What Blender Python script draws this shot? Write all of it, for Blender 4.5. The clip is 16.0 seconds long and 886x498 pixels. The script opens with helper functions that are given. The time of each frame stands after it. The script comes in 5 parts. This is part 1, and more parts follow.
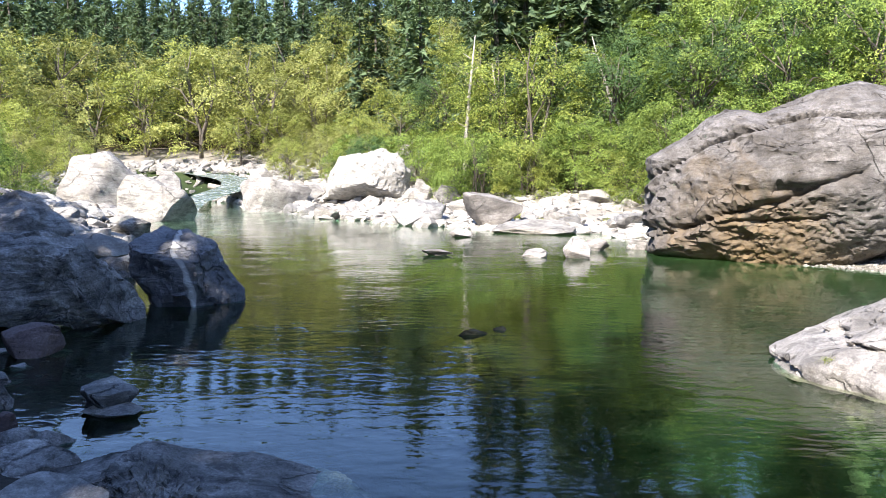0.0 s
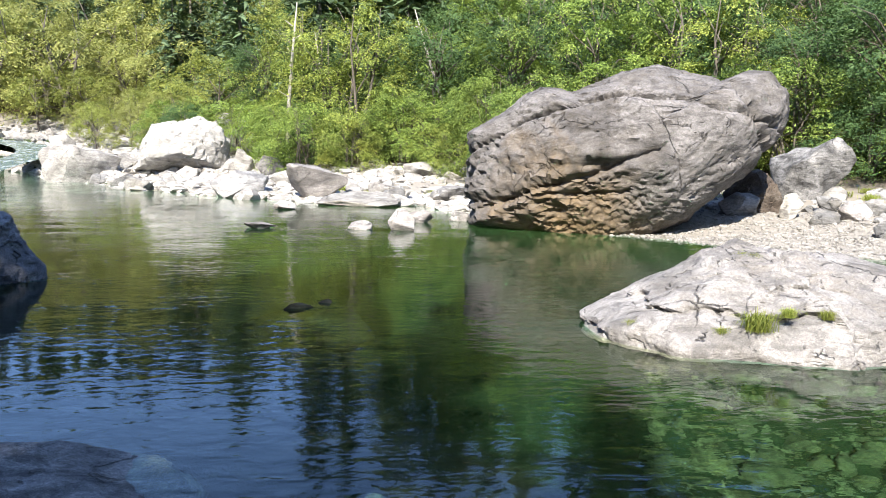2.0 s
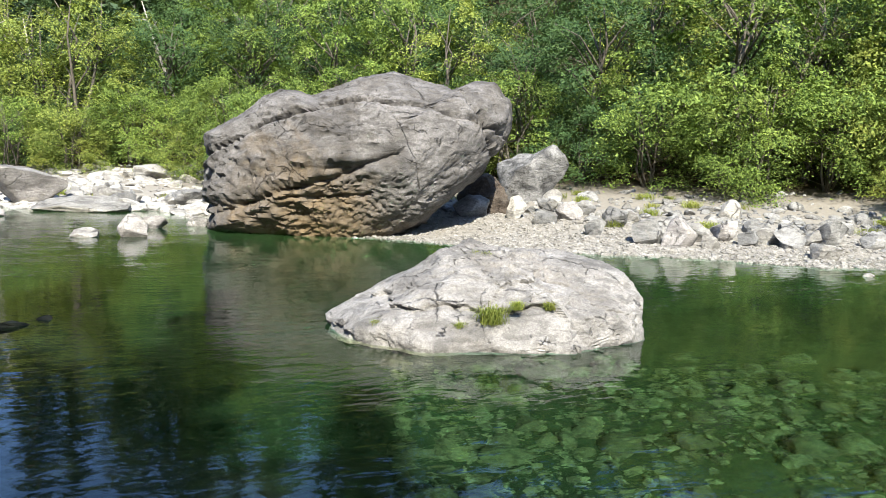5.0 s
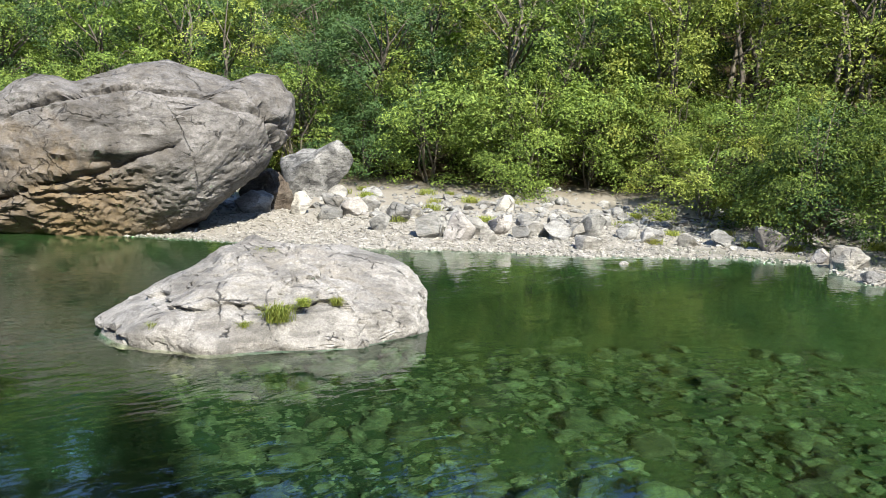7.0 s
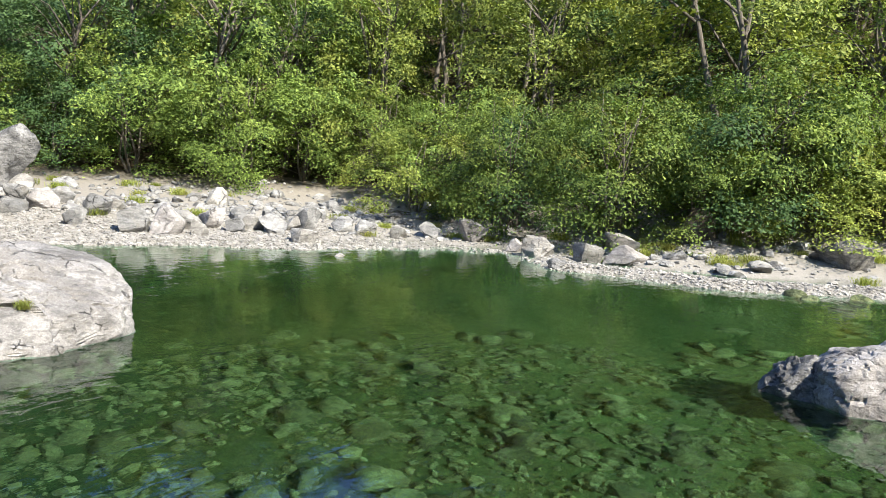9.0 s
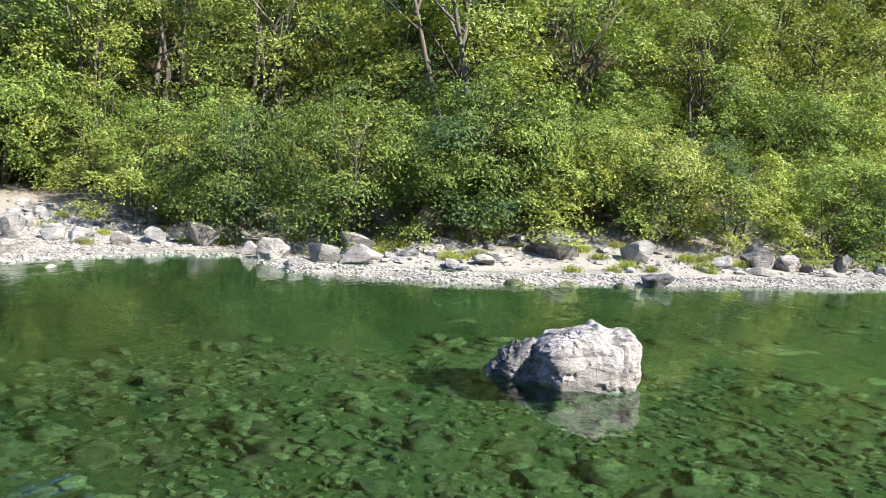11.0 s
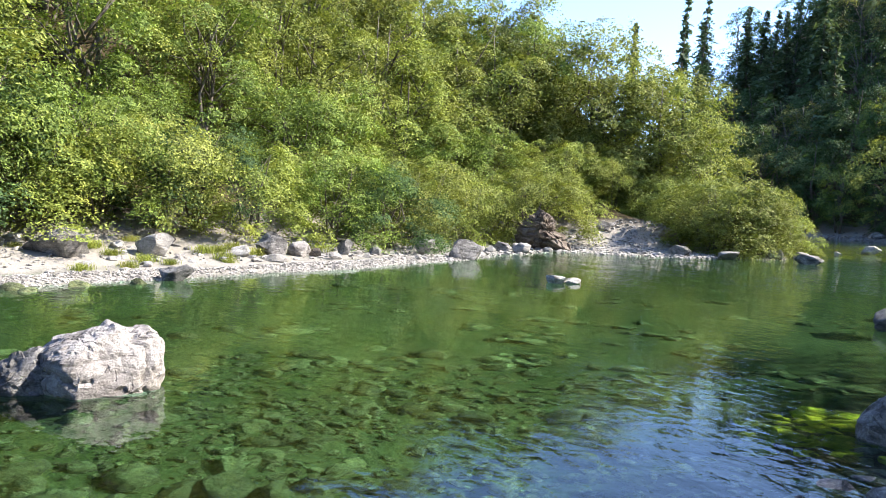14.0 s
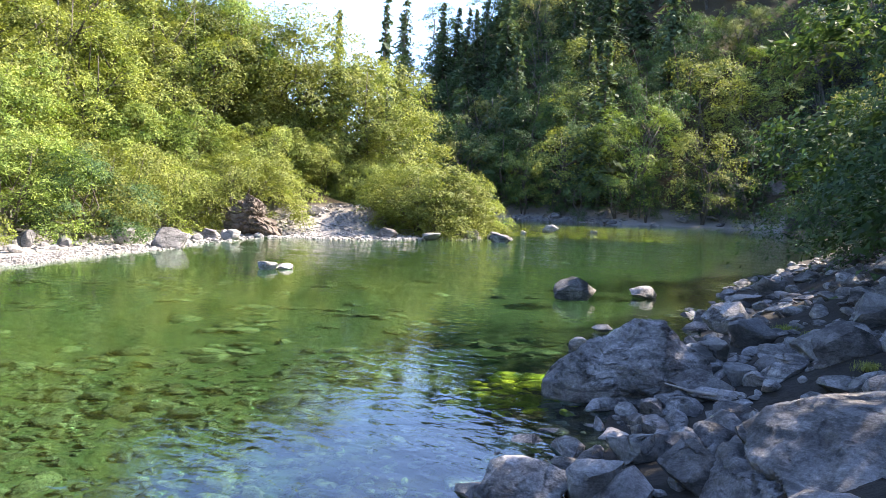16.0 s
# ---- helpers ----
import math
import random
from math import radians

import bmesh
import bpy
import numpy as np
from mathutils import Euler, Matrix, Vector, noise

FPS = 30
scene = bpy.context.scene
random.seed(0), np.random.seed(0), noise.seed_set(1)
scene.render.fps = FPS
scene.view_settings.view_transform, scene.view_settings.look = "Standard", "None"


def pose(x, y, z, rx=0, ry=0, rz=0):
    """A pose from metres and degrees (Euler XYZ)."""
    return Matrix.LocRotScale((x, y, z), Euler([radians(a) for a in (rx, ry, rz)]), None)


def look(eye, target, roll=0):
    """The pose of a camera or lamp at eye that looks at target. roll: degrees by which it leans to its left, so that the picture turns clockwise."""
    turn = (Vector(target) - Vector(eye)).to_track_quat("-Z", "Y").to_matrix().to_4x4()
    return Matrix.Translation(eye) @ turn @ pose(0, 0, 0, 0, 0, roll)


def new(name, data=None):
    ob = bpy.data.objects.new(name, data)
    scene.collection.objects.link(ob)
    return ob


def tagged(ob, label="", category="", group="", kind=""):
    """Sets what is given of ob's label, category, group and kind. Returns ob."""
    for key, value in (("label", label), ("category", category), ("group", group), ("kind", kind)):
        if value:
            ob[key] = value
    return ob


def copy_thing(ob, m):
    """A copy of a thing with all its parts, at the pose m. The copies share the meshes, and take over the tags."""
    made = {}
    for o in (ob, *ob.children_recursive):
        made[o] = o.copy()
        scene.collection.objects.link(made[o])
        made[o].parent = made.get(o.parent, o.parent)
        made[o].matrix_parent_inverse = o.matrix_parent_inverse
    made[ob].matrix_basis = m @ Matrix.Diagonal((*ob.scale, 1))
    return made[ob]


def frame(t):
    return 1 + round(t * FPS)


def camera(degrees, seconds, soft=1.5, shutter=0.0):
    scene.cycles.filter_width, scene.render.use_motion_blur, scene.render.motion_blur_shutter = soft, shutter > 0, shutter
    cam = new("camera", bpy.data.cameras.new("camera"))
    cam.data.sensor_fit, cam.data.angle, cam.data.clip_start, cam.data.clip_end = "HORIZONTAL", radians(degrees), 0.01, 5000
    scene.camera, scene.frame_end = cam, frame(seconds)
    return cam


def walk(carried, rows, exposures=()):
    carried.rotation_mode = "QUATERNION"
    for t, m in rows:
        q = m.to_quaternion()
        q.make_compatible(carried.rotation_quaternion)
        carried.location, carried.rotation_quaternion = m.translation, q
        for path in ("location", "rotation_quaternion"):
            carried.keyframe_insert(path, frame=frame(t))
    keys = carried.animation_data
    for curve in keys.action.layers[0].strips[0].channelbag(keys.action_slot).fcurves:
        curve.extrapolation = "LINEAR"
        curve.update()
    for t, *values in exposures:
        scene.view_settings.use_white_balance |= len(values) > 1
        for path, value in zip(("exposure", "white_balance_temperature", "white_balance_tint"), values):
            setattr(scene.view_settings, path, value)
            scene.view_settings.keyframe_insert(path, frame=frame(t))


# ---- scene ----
H_EYE = 2.6
cam = camera(58.8, 16.0, soft=0.65)
# seconds, bearing clockwise from +y, pitch, lean to the left, in degrees
ROWS = [
    (0.0, 0.00, -4.98, 0.30),
    (0.5, 2.49, -5.28, 0.60),
    (1.0, 4.35, -5.63, 0.85),
    (1.5, 7.96, -6.30, 0.89),
    (2.0, 12.76, -6.85, 1.10),
    (2.5, 16.05, -7.01, 1.24),
    (3.0, 18.60, -6.84, 1.34),
    (3.5, 21.59, -6.50, 1.72),
    (4.0, 24.86, -6.27, 1.78),
    (6.5, 42.25, -6.10, 1.84),
    (7.0, 46.93, -5.98, 2.22),
    (7.5, 52.96, -6.10, 2.99),
    (8.0, 58.40, -5.98, 3.25),
    (10.5, 81.17, -4.67, 2.97),
    (11.0, 86.58, -4.42, 2.82),
    (11.5, 91.49, -4.07, 3.06),
    (12.0, 95.79, -4.01, 2.69),
    (12.5, 101.82, -4.46, 2.86),
    (13.0, 108.86, -4.29, 2.70),
    (13.5, 115.19, -3.95, 2.45),
    (14.0, 120.71, -3.54, 2.23),
    (14.5, 126.10, -3.48, 2.13),
    (15.0, 131.54, -3.69, 2.08),
    (15.5, 136.94, -3.84, 2.05),
    (16.0, 141.57, -3.89, 1.87),
]
walk(cam, [(t, pose(0, 0, H_EYE, 90 + pitch, 0, -yaw) @ pose(0, 0, 0, 0, 0, lean)) for t, yaw, pitch, lean in ROWS],
     exposures=[(0.0, 1.68, 6550, 15), (3.5, 1.45, 6500, 9), (7.0, 1.28, 6650, 7), (11.0, 1.6, 6500, 12), (13.0, 1.7, 6550, 13), (14.5, 1.9, 6700, 15), (16.0, 2.32, 6950, 19)])

# ---- world, sun and exposure ----
SUN_AZ, SUN_EL = 204.0, 43.0
world = bpy.data.worlds.new("sky")
scene.world = world
world.use_nodes = True
wn = world.node_tree.nodes
sky = wn.new("ShaderNodeTexSky")
sky.sky_type = "NISHITA"
sky.sun_disc = False
sky.sun_elevation, sky.sun_rotation = radians(SUN_EL), radians(SUN_AZ)
sky.air_density, sky.dust_density, sky.ozone_density = 0.8, 0.45, 6.0
world.node_tree.links.new(sky.outputs[0], wn["Background"].inputs[0])
wn["Background"].inputs[1].default_value = 0.158
sun = new("sun", bpy.data.lights.new("sun", "SUN"))
sun.data.energy, sun.data.angle, sun.data.color = 5.0, radians(0.53), (1.0, 0.93, 0.80)
sun_way = Vector((math.sin(radians(SUN_AZ)) * math.cos(radians(SUN_EL)), math.cos(radians(SUN_AZ)) * math.cos(radians(SUN_EL)), math.sin(radians(SUN_EL))))
sun.matrix_world = look(sun_way * 200, (0, 0, 0))


# ---- materials ----
def mat(name):
    m = bpy.data.materials.new(name)
    m.use_nodes = True
    n, l = m.node_tree.nodes, m.node_tree.links
    return m, n, l, n["Principled BSDF"]


def tex(n, l, kind, scale, detail=6.0, rough=0.6, coords=None, **extra):
    t = n.new(kind)
    t.inputs["Scale"].default_value = scale
    if "Detail" in t.inputs:
        t.inputs["Detail"].default_value = detail
    if "Roughness" in t.inputs:
        t.inputs["Roughness"].default_value = rough
    for k, v in extra.items():
        t.inputs[k].default_value = v
    if coords is not None:
        l.new(coords, t.inputs["Vector"])
    return t


def ramp(n, l, source, stops):
    r = n.new("ShaderNodeValToRGB")
    e = r.color_ramp.elements
    while len(e) < len(stops):
        e.new(0.5)
    for k, (p, c) in zip(e, stops):
        k.position, k.color = p, (*c, 1) if not isinstance(c, (int, float)) else (c, c, c, 1)
    l.new(source, r.inputs[0])
    return r.outputs[0]


def mix(n, l, factor, a, b, mode="MIX"):
    m = n.new("ShaderNodeMix")
    m.data_type, m.blend_type = "RGBA", mode
    for value, socket in ((factor, m.inputs[0]), (a, m.inputs[6]), (b, m.inputs[7])):
        if isinstance(value, (int, float)):
            socket.default_value = value
        elif isinstance(value, tuple):
            socket.default_value = (*value, 1)
        else:
            l.new(value, socket)
    return m.outputs[2]


def bump(n, l, bsdf, height, strength, distance):
    b = n.new("ShaderNodeBump")
    b.inputs["Strength"].default_value, b.inputs["Distance"].default_value = strength, distance
    l.new(height, b.inputs["Height"])
    l.new(b.outputs[0], bsdf.inputs["Normal"])
    return b


def stone(name, dark, pale, stain, stain_amount=0.35, scale=1.0, rough=0.85, veins=0.0, rust=None, crack=0.45, vary=(0.78, 1.12), stain_at=0.52):
    """Weathered river rock: two-scale mottling, stains, speckle, hairline cracks."""
    m, n, l, p = mat(name)
    geo, info = n.new("ShaderNodeNewGeometry"), n.new("ShaderNodeObjectInfo")
    where = geo.outputs["Position"]
    big = tex(n, l, "ShaderNodeTexNoise", 0.9 * scale, 8, 0.62, where, Distortion=0.6)
    fine = tex(n, l, "ShaderNodeTexNoise", 14 * scale, 8, 0.7, where)
    speck = tex(n, l, "ShaderNodeTexNoise", 70 * scale, 3, 0.6, where)
    base = mix(n, l, ramp(n, l, big.outputs[0], [(0.35, 0), (0.62, 1)]), dark, pale)
    base = mix(n, l, ramp(n, l, fine.outputs[0], [(0.36, 0.0), (0.70, 0.68)]), base, tuple(0.55 * c for c in dark))
    st = tex(n, l, "ShaderNodeTexNoise", 0.55 * scale, 6, 0.7, where, Distortion=1.2)
    mask = ramp(n, l, st.outputs[0], [(stain_at, 0), (stain_at + 0.16, stain_amount)])
    base = mix(n, l, mask, base, stain)
    base = mix(n, l, ramp(n, l, speck.outputs[0], [(0.55, 0), (0.8, 0.35)]), base, tuple(min(1, 1.25 * c) for c in pale))
    tone = n.new("ShaderNodeMapRange")
    tone.inputs["To Min"].default_value, tone.inputs["To Max"].default_value = 0.62, 1.18
    l.new(info.outputs["Random"], tone.inputs[0])
    base = mix(n, l, 1.0, base, tone.outputs[0], "MULTIPLY")
    each = n.new("ShaderNodeMapRange")
    each.inputs["To Min"].default_value, each.inputs["To Max"].default_value = vary
    l.new(geo.outputs["Random Per Island"], each.inputs[0])
    base = mix(n, l, 1.0, base, each.outputs[0], "MULTIPLY")
    warp = n.new("ShaderNodeMapping")
    warp.inputs["Rotation"].default_value = (0.5, 0.35, 0.4)
    warp.inputs["Scale"].default_value = (1, 1, 3.2)
    l.new(where, warp.inputs[0])
    layer = tex(n, l, "ShaderNodeTexNoise", 1.6 * scale, 9, 0.68, warp.outputs[0], Distortion=0.5)
    base = mix(n, l, ramp(n, l, layer.outputs[0], [(0.40, 0.6), (0.50, 0.0)]), base, tuple(0.45 * c for c in dark))
    bent = n.new("ShaderNodeVectorMath")
    bent.operation = "MULTIPLY_ADD"
    bent.inputs[1].default_value = (0.6, 0.6, 0.6)
    l.new(big.outputs["Color"], bent.inputs[0])
    l.new(where, bent.inputs[2])
    cracks = None
    for size, thin, keep in ((0.7, 0.010, 0.52), (2.3, 0.018, 0.58)):
        edge = tex(n, l, "ShaderNodeTexVoronoi", size * scale, coords=bent.outputs[0])
        edge.feature = "DISTANCE_TO_EDGE"
        some = tex(n, l, "ShaderNodeTexNoise", 1.1 * size * scale, 3, 0.6, where)
        line = mix(n, l, ramp(n, l, some.outputs[0], [(keep, 0), (keep + 0.06, 1)]), (0.0, 0.0, 0.0), ramp(n, l, edge.outputs[0], [(0.0, 1), (thin, 0)]))
        cracks = line if cracks is None else mix(n, l, 1.0, cracks, line, "ADD")
    base = mix(n, l, mix(n, l, 1.0, cracks, (crack, crack, crack), "MULTIPLY"), base, tuple(0.22 * c for c in dark))
    grain = tex(n, l, "ShaderNodeTexNoise", 38 * scale, 5, 0.75, where)
    base = mix(n, l, 1.0, base, ramp(n, l, grain.outputs[0], [(0.30, 0.70), (0.60, 1.15)]), "MULTIPLY")
    if rust:
        away = n.new("ShaderNodeVectorMath")
        away.operation = "DISTANCE"
        away.inputs[1].default_value = rust[:3]
        l.new(where, away.inputs[0])
        edge = n.new("ShaderNodeMath")
        edge.operation = "MULTIPLY_ADD"
        edge.inputs[1].default_value = 5.0
        l.new(st.outputs[0], edge.inputs[0])
        l.new(away.outputs["Value"], edge.inputs[2])
        scale_down = n.new("ShaderNodeMapRange")
        scale_down.inputs["From Min"].default_value, scale_down.inputs["From Max"].default_value = 2.5 + rust[3] * 0.4, 2.5 + rust[3]
        scale_down.inputs["To Min"].default_value, scale_down.inputs["To Max"].default_value = 0.85, 0.0
        l.new(edge.outputs[0], scale_down.inputs[0])
        base = mix(n, l, scale_down.outputs[0], base, mix(n, l, fine.outputs[0], (0.06, 0.042, 0.022), (0.27, 0.19, 0.095)))
    if veins:
        v = tex(n, l, "ShaderNodeTexWave", 0.16, 4, 0.6, where, Distortion=7.0)
        base = mix(n, l, ramp(n, l, v.outputs[0], [(0.992, 0), (0.998, veins)]), base, (0.7, 0.7, 0.68))
    l.new(base, p.inputs["Base Color"])
    p.inputs["Roughness"].default_value = rough
    p.inputs["Specular IOR Level"].default_value = 0.3
    h = mix(n, l, 0.5, big.outputs[0], fine.outputs[0])
    h = mix(n, l, 0.5, h, layer.outputs[0])
    h = mix(n, l, 0.35, h, mix(n, l, 1.0, (1.0, 1.0, 1.0), cracks, "SUBTRACT"))
    bump(n, l, p, h, 1.0, 0.22)
    return m


M_BOULDER = stone("boulder_stone", (0.120, 0.114, 0.112), (0.32, 0.307, 0.306), (0.095, 0.08, 0.06), 0.5, 0.8, rust=(10.8, 26.3, 0.4, 3.6), crack=0.3, stain_at=0.47)
M_WHITE = stone("bleached_stone", (0.24, 0.23, 0.217), (0.53, 0.52, 0.49), (0.32, 0.29, 0.22), 0.35)
M_CHALK = stone("chalky_stone", (0.46, 0.45, 0.43), (0.74, 0.73, 0.70), (0.40, 0.36, 0.30), 0.3)
M_PINK = stone("pinkish_stone", (0.25, 0.236, 0.229), (0.475, 0.455, 0.443), (0.27, 0.24, 0.18), 0.4)
M_GREY = stone("grey_stone", (0.17, 0.17, 0.17), (0.42, 0.42, 0.41), (0.20, 0.17, 0.12), 0.4)
M_BLUE = stone("blue_grey_stone", (0.070, 0.070, 0.069), (0.48, 0.468, 0.454), (0.10, 0.085, 0.065), 0.5, 1.6)
M_MOTTLED = stone("mottled_stone", (0.06, 0.06, 0.062), (0.36, 0.36, 0.36), (0.05, 0.05, 0.048), 0.75, 1.7)
M_RED = stone("reddish_stone", (0.14, 0.10, 0.10), (0.28, 0.21, 0.20), (0.12, 0.09, 0.08), 0.4)
M_QUARTZ = stone("veined_stone", (0.13, 0.135, 0.15), (0.28, 0.285, 0.30), (0.10, 0.09, 0.08), 0.4, veins=0.6)
M_PALE = stone("pale_cracked_stone", (0.215, 0.207, 0.20), (0.45, 0.437, 0.426), (0.185, 0.168, 0.152), 0.55, 1.3, crack=0.4)
M_BROWN = stone("brown_stone", (0.13, 0.10, 0.08), (0.28, 0.24, 0.20), (0.12, 0.10, 0.05), 0.5)
M_PEBBLE = stone("pebble_stone", (0.38, 0.365, 0.34), (0.66, 0.64, 0.60), (0.32, 0.29, 0.22), 0.3, 2.0)
M_BEDROCK = stone("algae_covered_stone", (0.05, 0.07, 0.03), (0.25, 0.29, 0.15), (0.16, 0.18, 0.05), 0.6, 5.0, vary=(0.5, 1.25))


def ground_material():
    m, n, l, p = mat("river_ground")
    geo = n.new("ShaderNodeNewGeometry")
    where = geo.outputs["Position"]
    xyz = n.new("ShaderNodeSeparateXYZ")
    l.new(where, xyz.inputs[0])
    climb, side, level, height = (n.new("ShaderNodeMapRange"), n.new("ShaderNodeMapRange"), n.new("ShaderNodeMath"), n.new("ShaderNodeMath"))
    for node, lo, hi, out, axis in ((climb, 60, 124.7, 5.5, 1), (side, 6, -2, 1.0, 0)):
        node.inputs["From Min"].default_value, node.inputs["From Max"].default_value, node.inputs["To Max"].default_value = lo, hi, out
        l.new(xyz.outputs[axis], node.inputs[0])
    level.operation, height.operation = "MULTIPLY", "SUBTRACT"
    l.new(climb.outputs[0], level.inputs[0])
    l.new(side.outputs[0], level.inputs[1])
    l.new(xyz.outputs[2], height.inputs[0])
    l.new(level.outputs[0], height.inputs[1])
    big = tex(n, l, "ShaderNodeTexNoise", 0.35, 8, 0.65, where)
    fine = tex(n, l, "ShaderNodeTexNoise", 6, 8, 0.7, where)
    cell = tex(n, l, "ShaderNodeTexVoronoi", 5.5, coords=where)
    gravel = mix(n, l, fine.outputs[0], (0.22, 0.21, 0.19), (0.42, 0.40, 0.37))
    gravel = mix(n, l, 0.5, gravel, ramp(n, l, cell.outputs["Distance"], [(0.0, 0.75), (0.6, 0.25)]), "SOFT_LIGHT")
    sand = mix(n, l, fine.outputs[0], (0.17, 0.155, 0.135), (0.32, 0.30, 0.265))
    litter = mix(n, l, fine.outputs[0], (0.02, 0.018, 0.01), (0.08, 0.06, 0.032))
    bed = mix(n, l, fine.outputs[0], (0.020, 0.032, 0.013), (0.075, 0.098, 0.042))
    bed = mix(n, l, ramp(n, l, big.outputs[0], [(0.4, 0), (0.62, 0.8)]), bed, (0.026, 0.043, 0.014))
    # bed painted darker with depth, for the light lost in deep water
    depth_dim = n.new("ShaderNodeMapRange")
    depth_dim.inputs["From Min"].default_value, depth_dim.inputs["From Max"].default_value = -0.7, -2.4
    l.new(height.outputs[0], depth_dim.inputs[0])
    bed = mix(n, l, depth_dim.outputs[0], bed, (0.013, 0.026, 0.010))
    def step(lo, hi):
        r = n.new("ShaderNodeMapRange")
        r.inputs["From Min"].default_value, r.inputs["From Max"].default_value = lo, hi
        add = n.new("ShaderNodeMath")
        add.operation = "MULTIPLY_ADD"
        add.inputs[1].default_value = 0.5
        l.new(big.outputs[0], add.inputs[0])
        l.new(height.outputs[0], add.inputs[2])
        l.new(add.outputs[0], r.inputs[0])
        return r.outputs[0]
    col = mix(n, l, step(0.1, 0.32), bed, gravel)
    col = mix(n, l, step(0.75, 1.15), col, sand)
    col = mix(n, l, step(1.5, 2.2), col, litter)
    # near-bank ground painted almost black, standing in for shade between its stones
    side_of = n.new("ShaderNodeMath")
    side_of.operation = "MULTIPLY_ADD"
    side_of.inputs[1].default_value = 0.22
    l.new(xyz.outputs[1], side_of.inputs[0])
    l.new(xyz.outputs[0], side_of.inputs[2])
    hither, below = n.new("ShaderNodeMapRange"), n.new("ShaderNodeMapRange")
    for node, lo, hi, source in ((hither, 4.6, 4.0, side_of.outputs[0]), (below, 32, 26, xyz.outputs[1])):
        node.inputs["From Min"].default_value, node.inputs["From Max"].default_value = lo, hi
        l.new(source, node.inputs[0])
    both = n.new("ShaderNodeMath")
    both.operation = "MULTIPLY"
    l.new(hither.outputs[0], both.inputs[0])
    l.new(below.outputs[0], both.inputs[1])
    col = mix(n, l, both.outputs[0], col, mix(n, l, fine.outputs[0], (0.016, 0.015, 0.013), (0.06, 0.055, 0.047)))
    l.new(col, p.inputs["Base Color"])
    p.inputs["Roughness"].default_value = 0.95
    p.inputs["Specular IOR Level"].default_value = 0.15
    bump(n, l, p, mix(n, l, 0.5, cell.outputs[0], fine.outputs[0]), 0.7, 0.08)
    return m


def water_material():
    m, n, l, p = mat("river_water")
    p.inputs["Transmission Weight"].default_value = 1.0
    p.inputs["IOR"].default_value = 1.33
    p.inputs["Roughness"].default_value = 0.0
    geo = n.new("ShaderNodeNewGeometry")
    # less water, and so less of its tint, over the shoals
    tint = None
    for x, y, wide, most in ((33.0, -56.0, 17.0, 0.9), (5.6, -8.6, 1.9, 0.45), (4.5, 9.5, 1.5, 0.8), (-2.2, 5.9, 2.2, 0.7)):
        away = n.new("ShaderNodeVectorMath")
        away.operation = "DISTANCE"
        away.inputs[1].default_value = (x, y, 0)
        l.new(geo.outputs["Position"], away.inputs[0])
        shoal = n.new("ShaderNodeMapRange")
        shoal.inputs["From Min"].default_value, shoal.inputs["From Max"].default_value = 0.45 * wide, wide
        shoal.inputs["To Min"].default_value, shoal.inputs["To Max"].default_value = most, 0.0
        l.new(away.outputs["Value"], shoal.inputs[0])
        tint = mix(n, l, shoal.outputs[0], tint or (0.145, 0.41, 0.270), (0.60, 0.70, 0.42))
    l.new(tint, p.inputs["Base Color"])
    turn = n.new("ShaderNodeMapping")
    turn.inputs["Rotation"].default_value = (0, 0, radians(25))
    turn.inputs["Scale"].default_value = (1.0, 1.9, 1.0)
    l.new(geo.outputs["Position"], turn.inputs[0])
    a = tex(n, l, "ShaderNodeTexNoise", 2.4, 2, 0.5, turn.outputs[0], Distortion=0.4)
    b = tex(n, l, "ShaderNodeTexNoise", 0.35, 2, 0.5, turn.outputs[0])
    fade = ramp(n, l, b.outputs[0], [(0.35, 0.25), (0.65, 1.0)])
    c = tex(n, l, "ShaderNodeTexNoise", 8.5, 2, 0.5, turn.outputs[0], Distortion=0.3)
    h = mix(n, l, 1.0, mix(n, l, 0.10, a.outputs[0], c.outputs[0]), fade, "MULTIPLY")
    # a riffle where the river leaves the pool
    away = n.new("ShaderNodeVectorMath")
    away.operation = "DISTANCE"
    away.inputs[1].default_value = (22.0, -33.0, 0)
    l.new(geo.outputs["Position"], away.inputs[0])
    riffle = n.new("ShaderNodeMapRange")
    riffle.inputs["From Min"].default_value, riffle.inputs["From Max"].default_value = 6.0, 15.0
    riffle.inputs["To Min"].default_value, riffle.inputs["To Max"].default_value = 3.5, 1.0
    l.new(away.outputs["Value"], riffle.inputs[0])
    h = mix(n, l, 1.0, h, riffle.outputs[0], "MULTIPLY")
    bump(n, l, p, h, 0.6, 0.024)
    return m


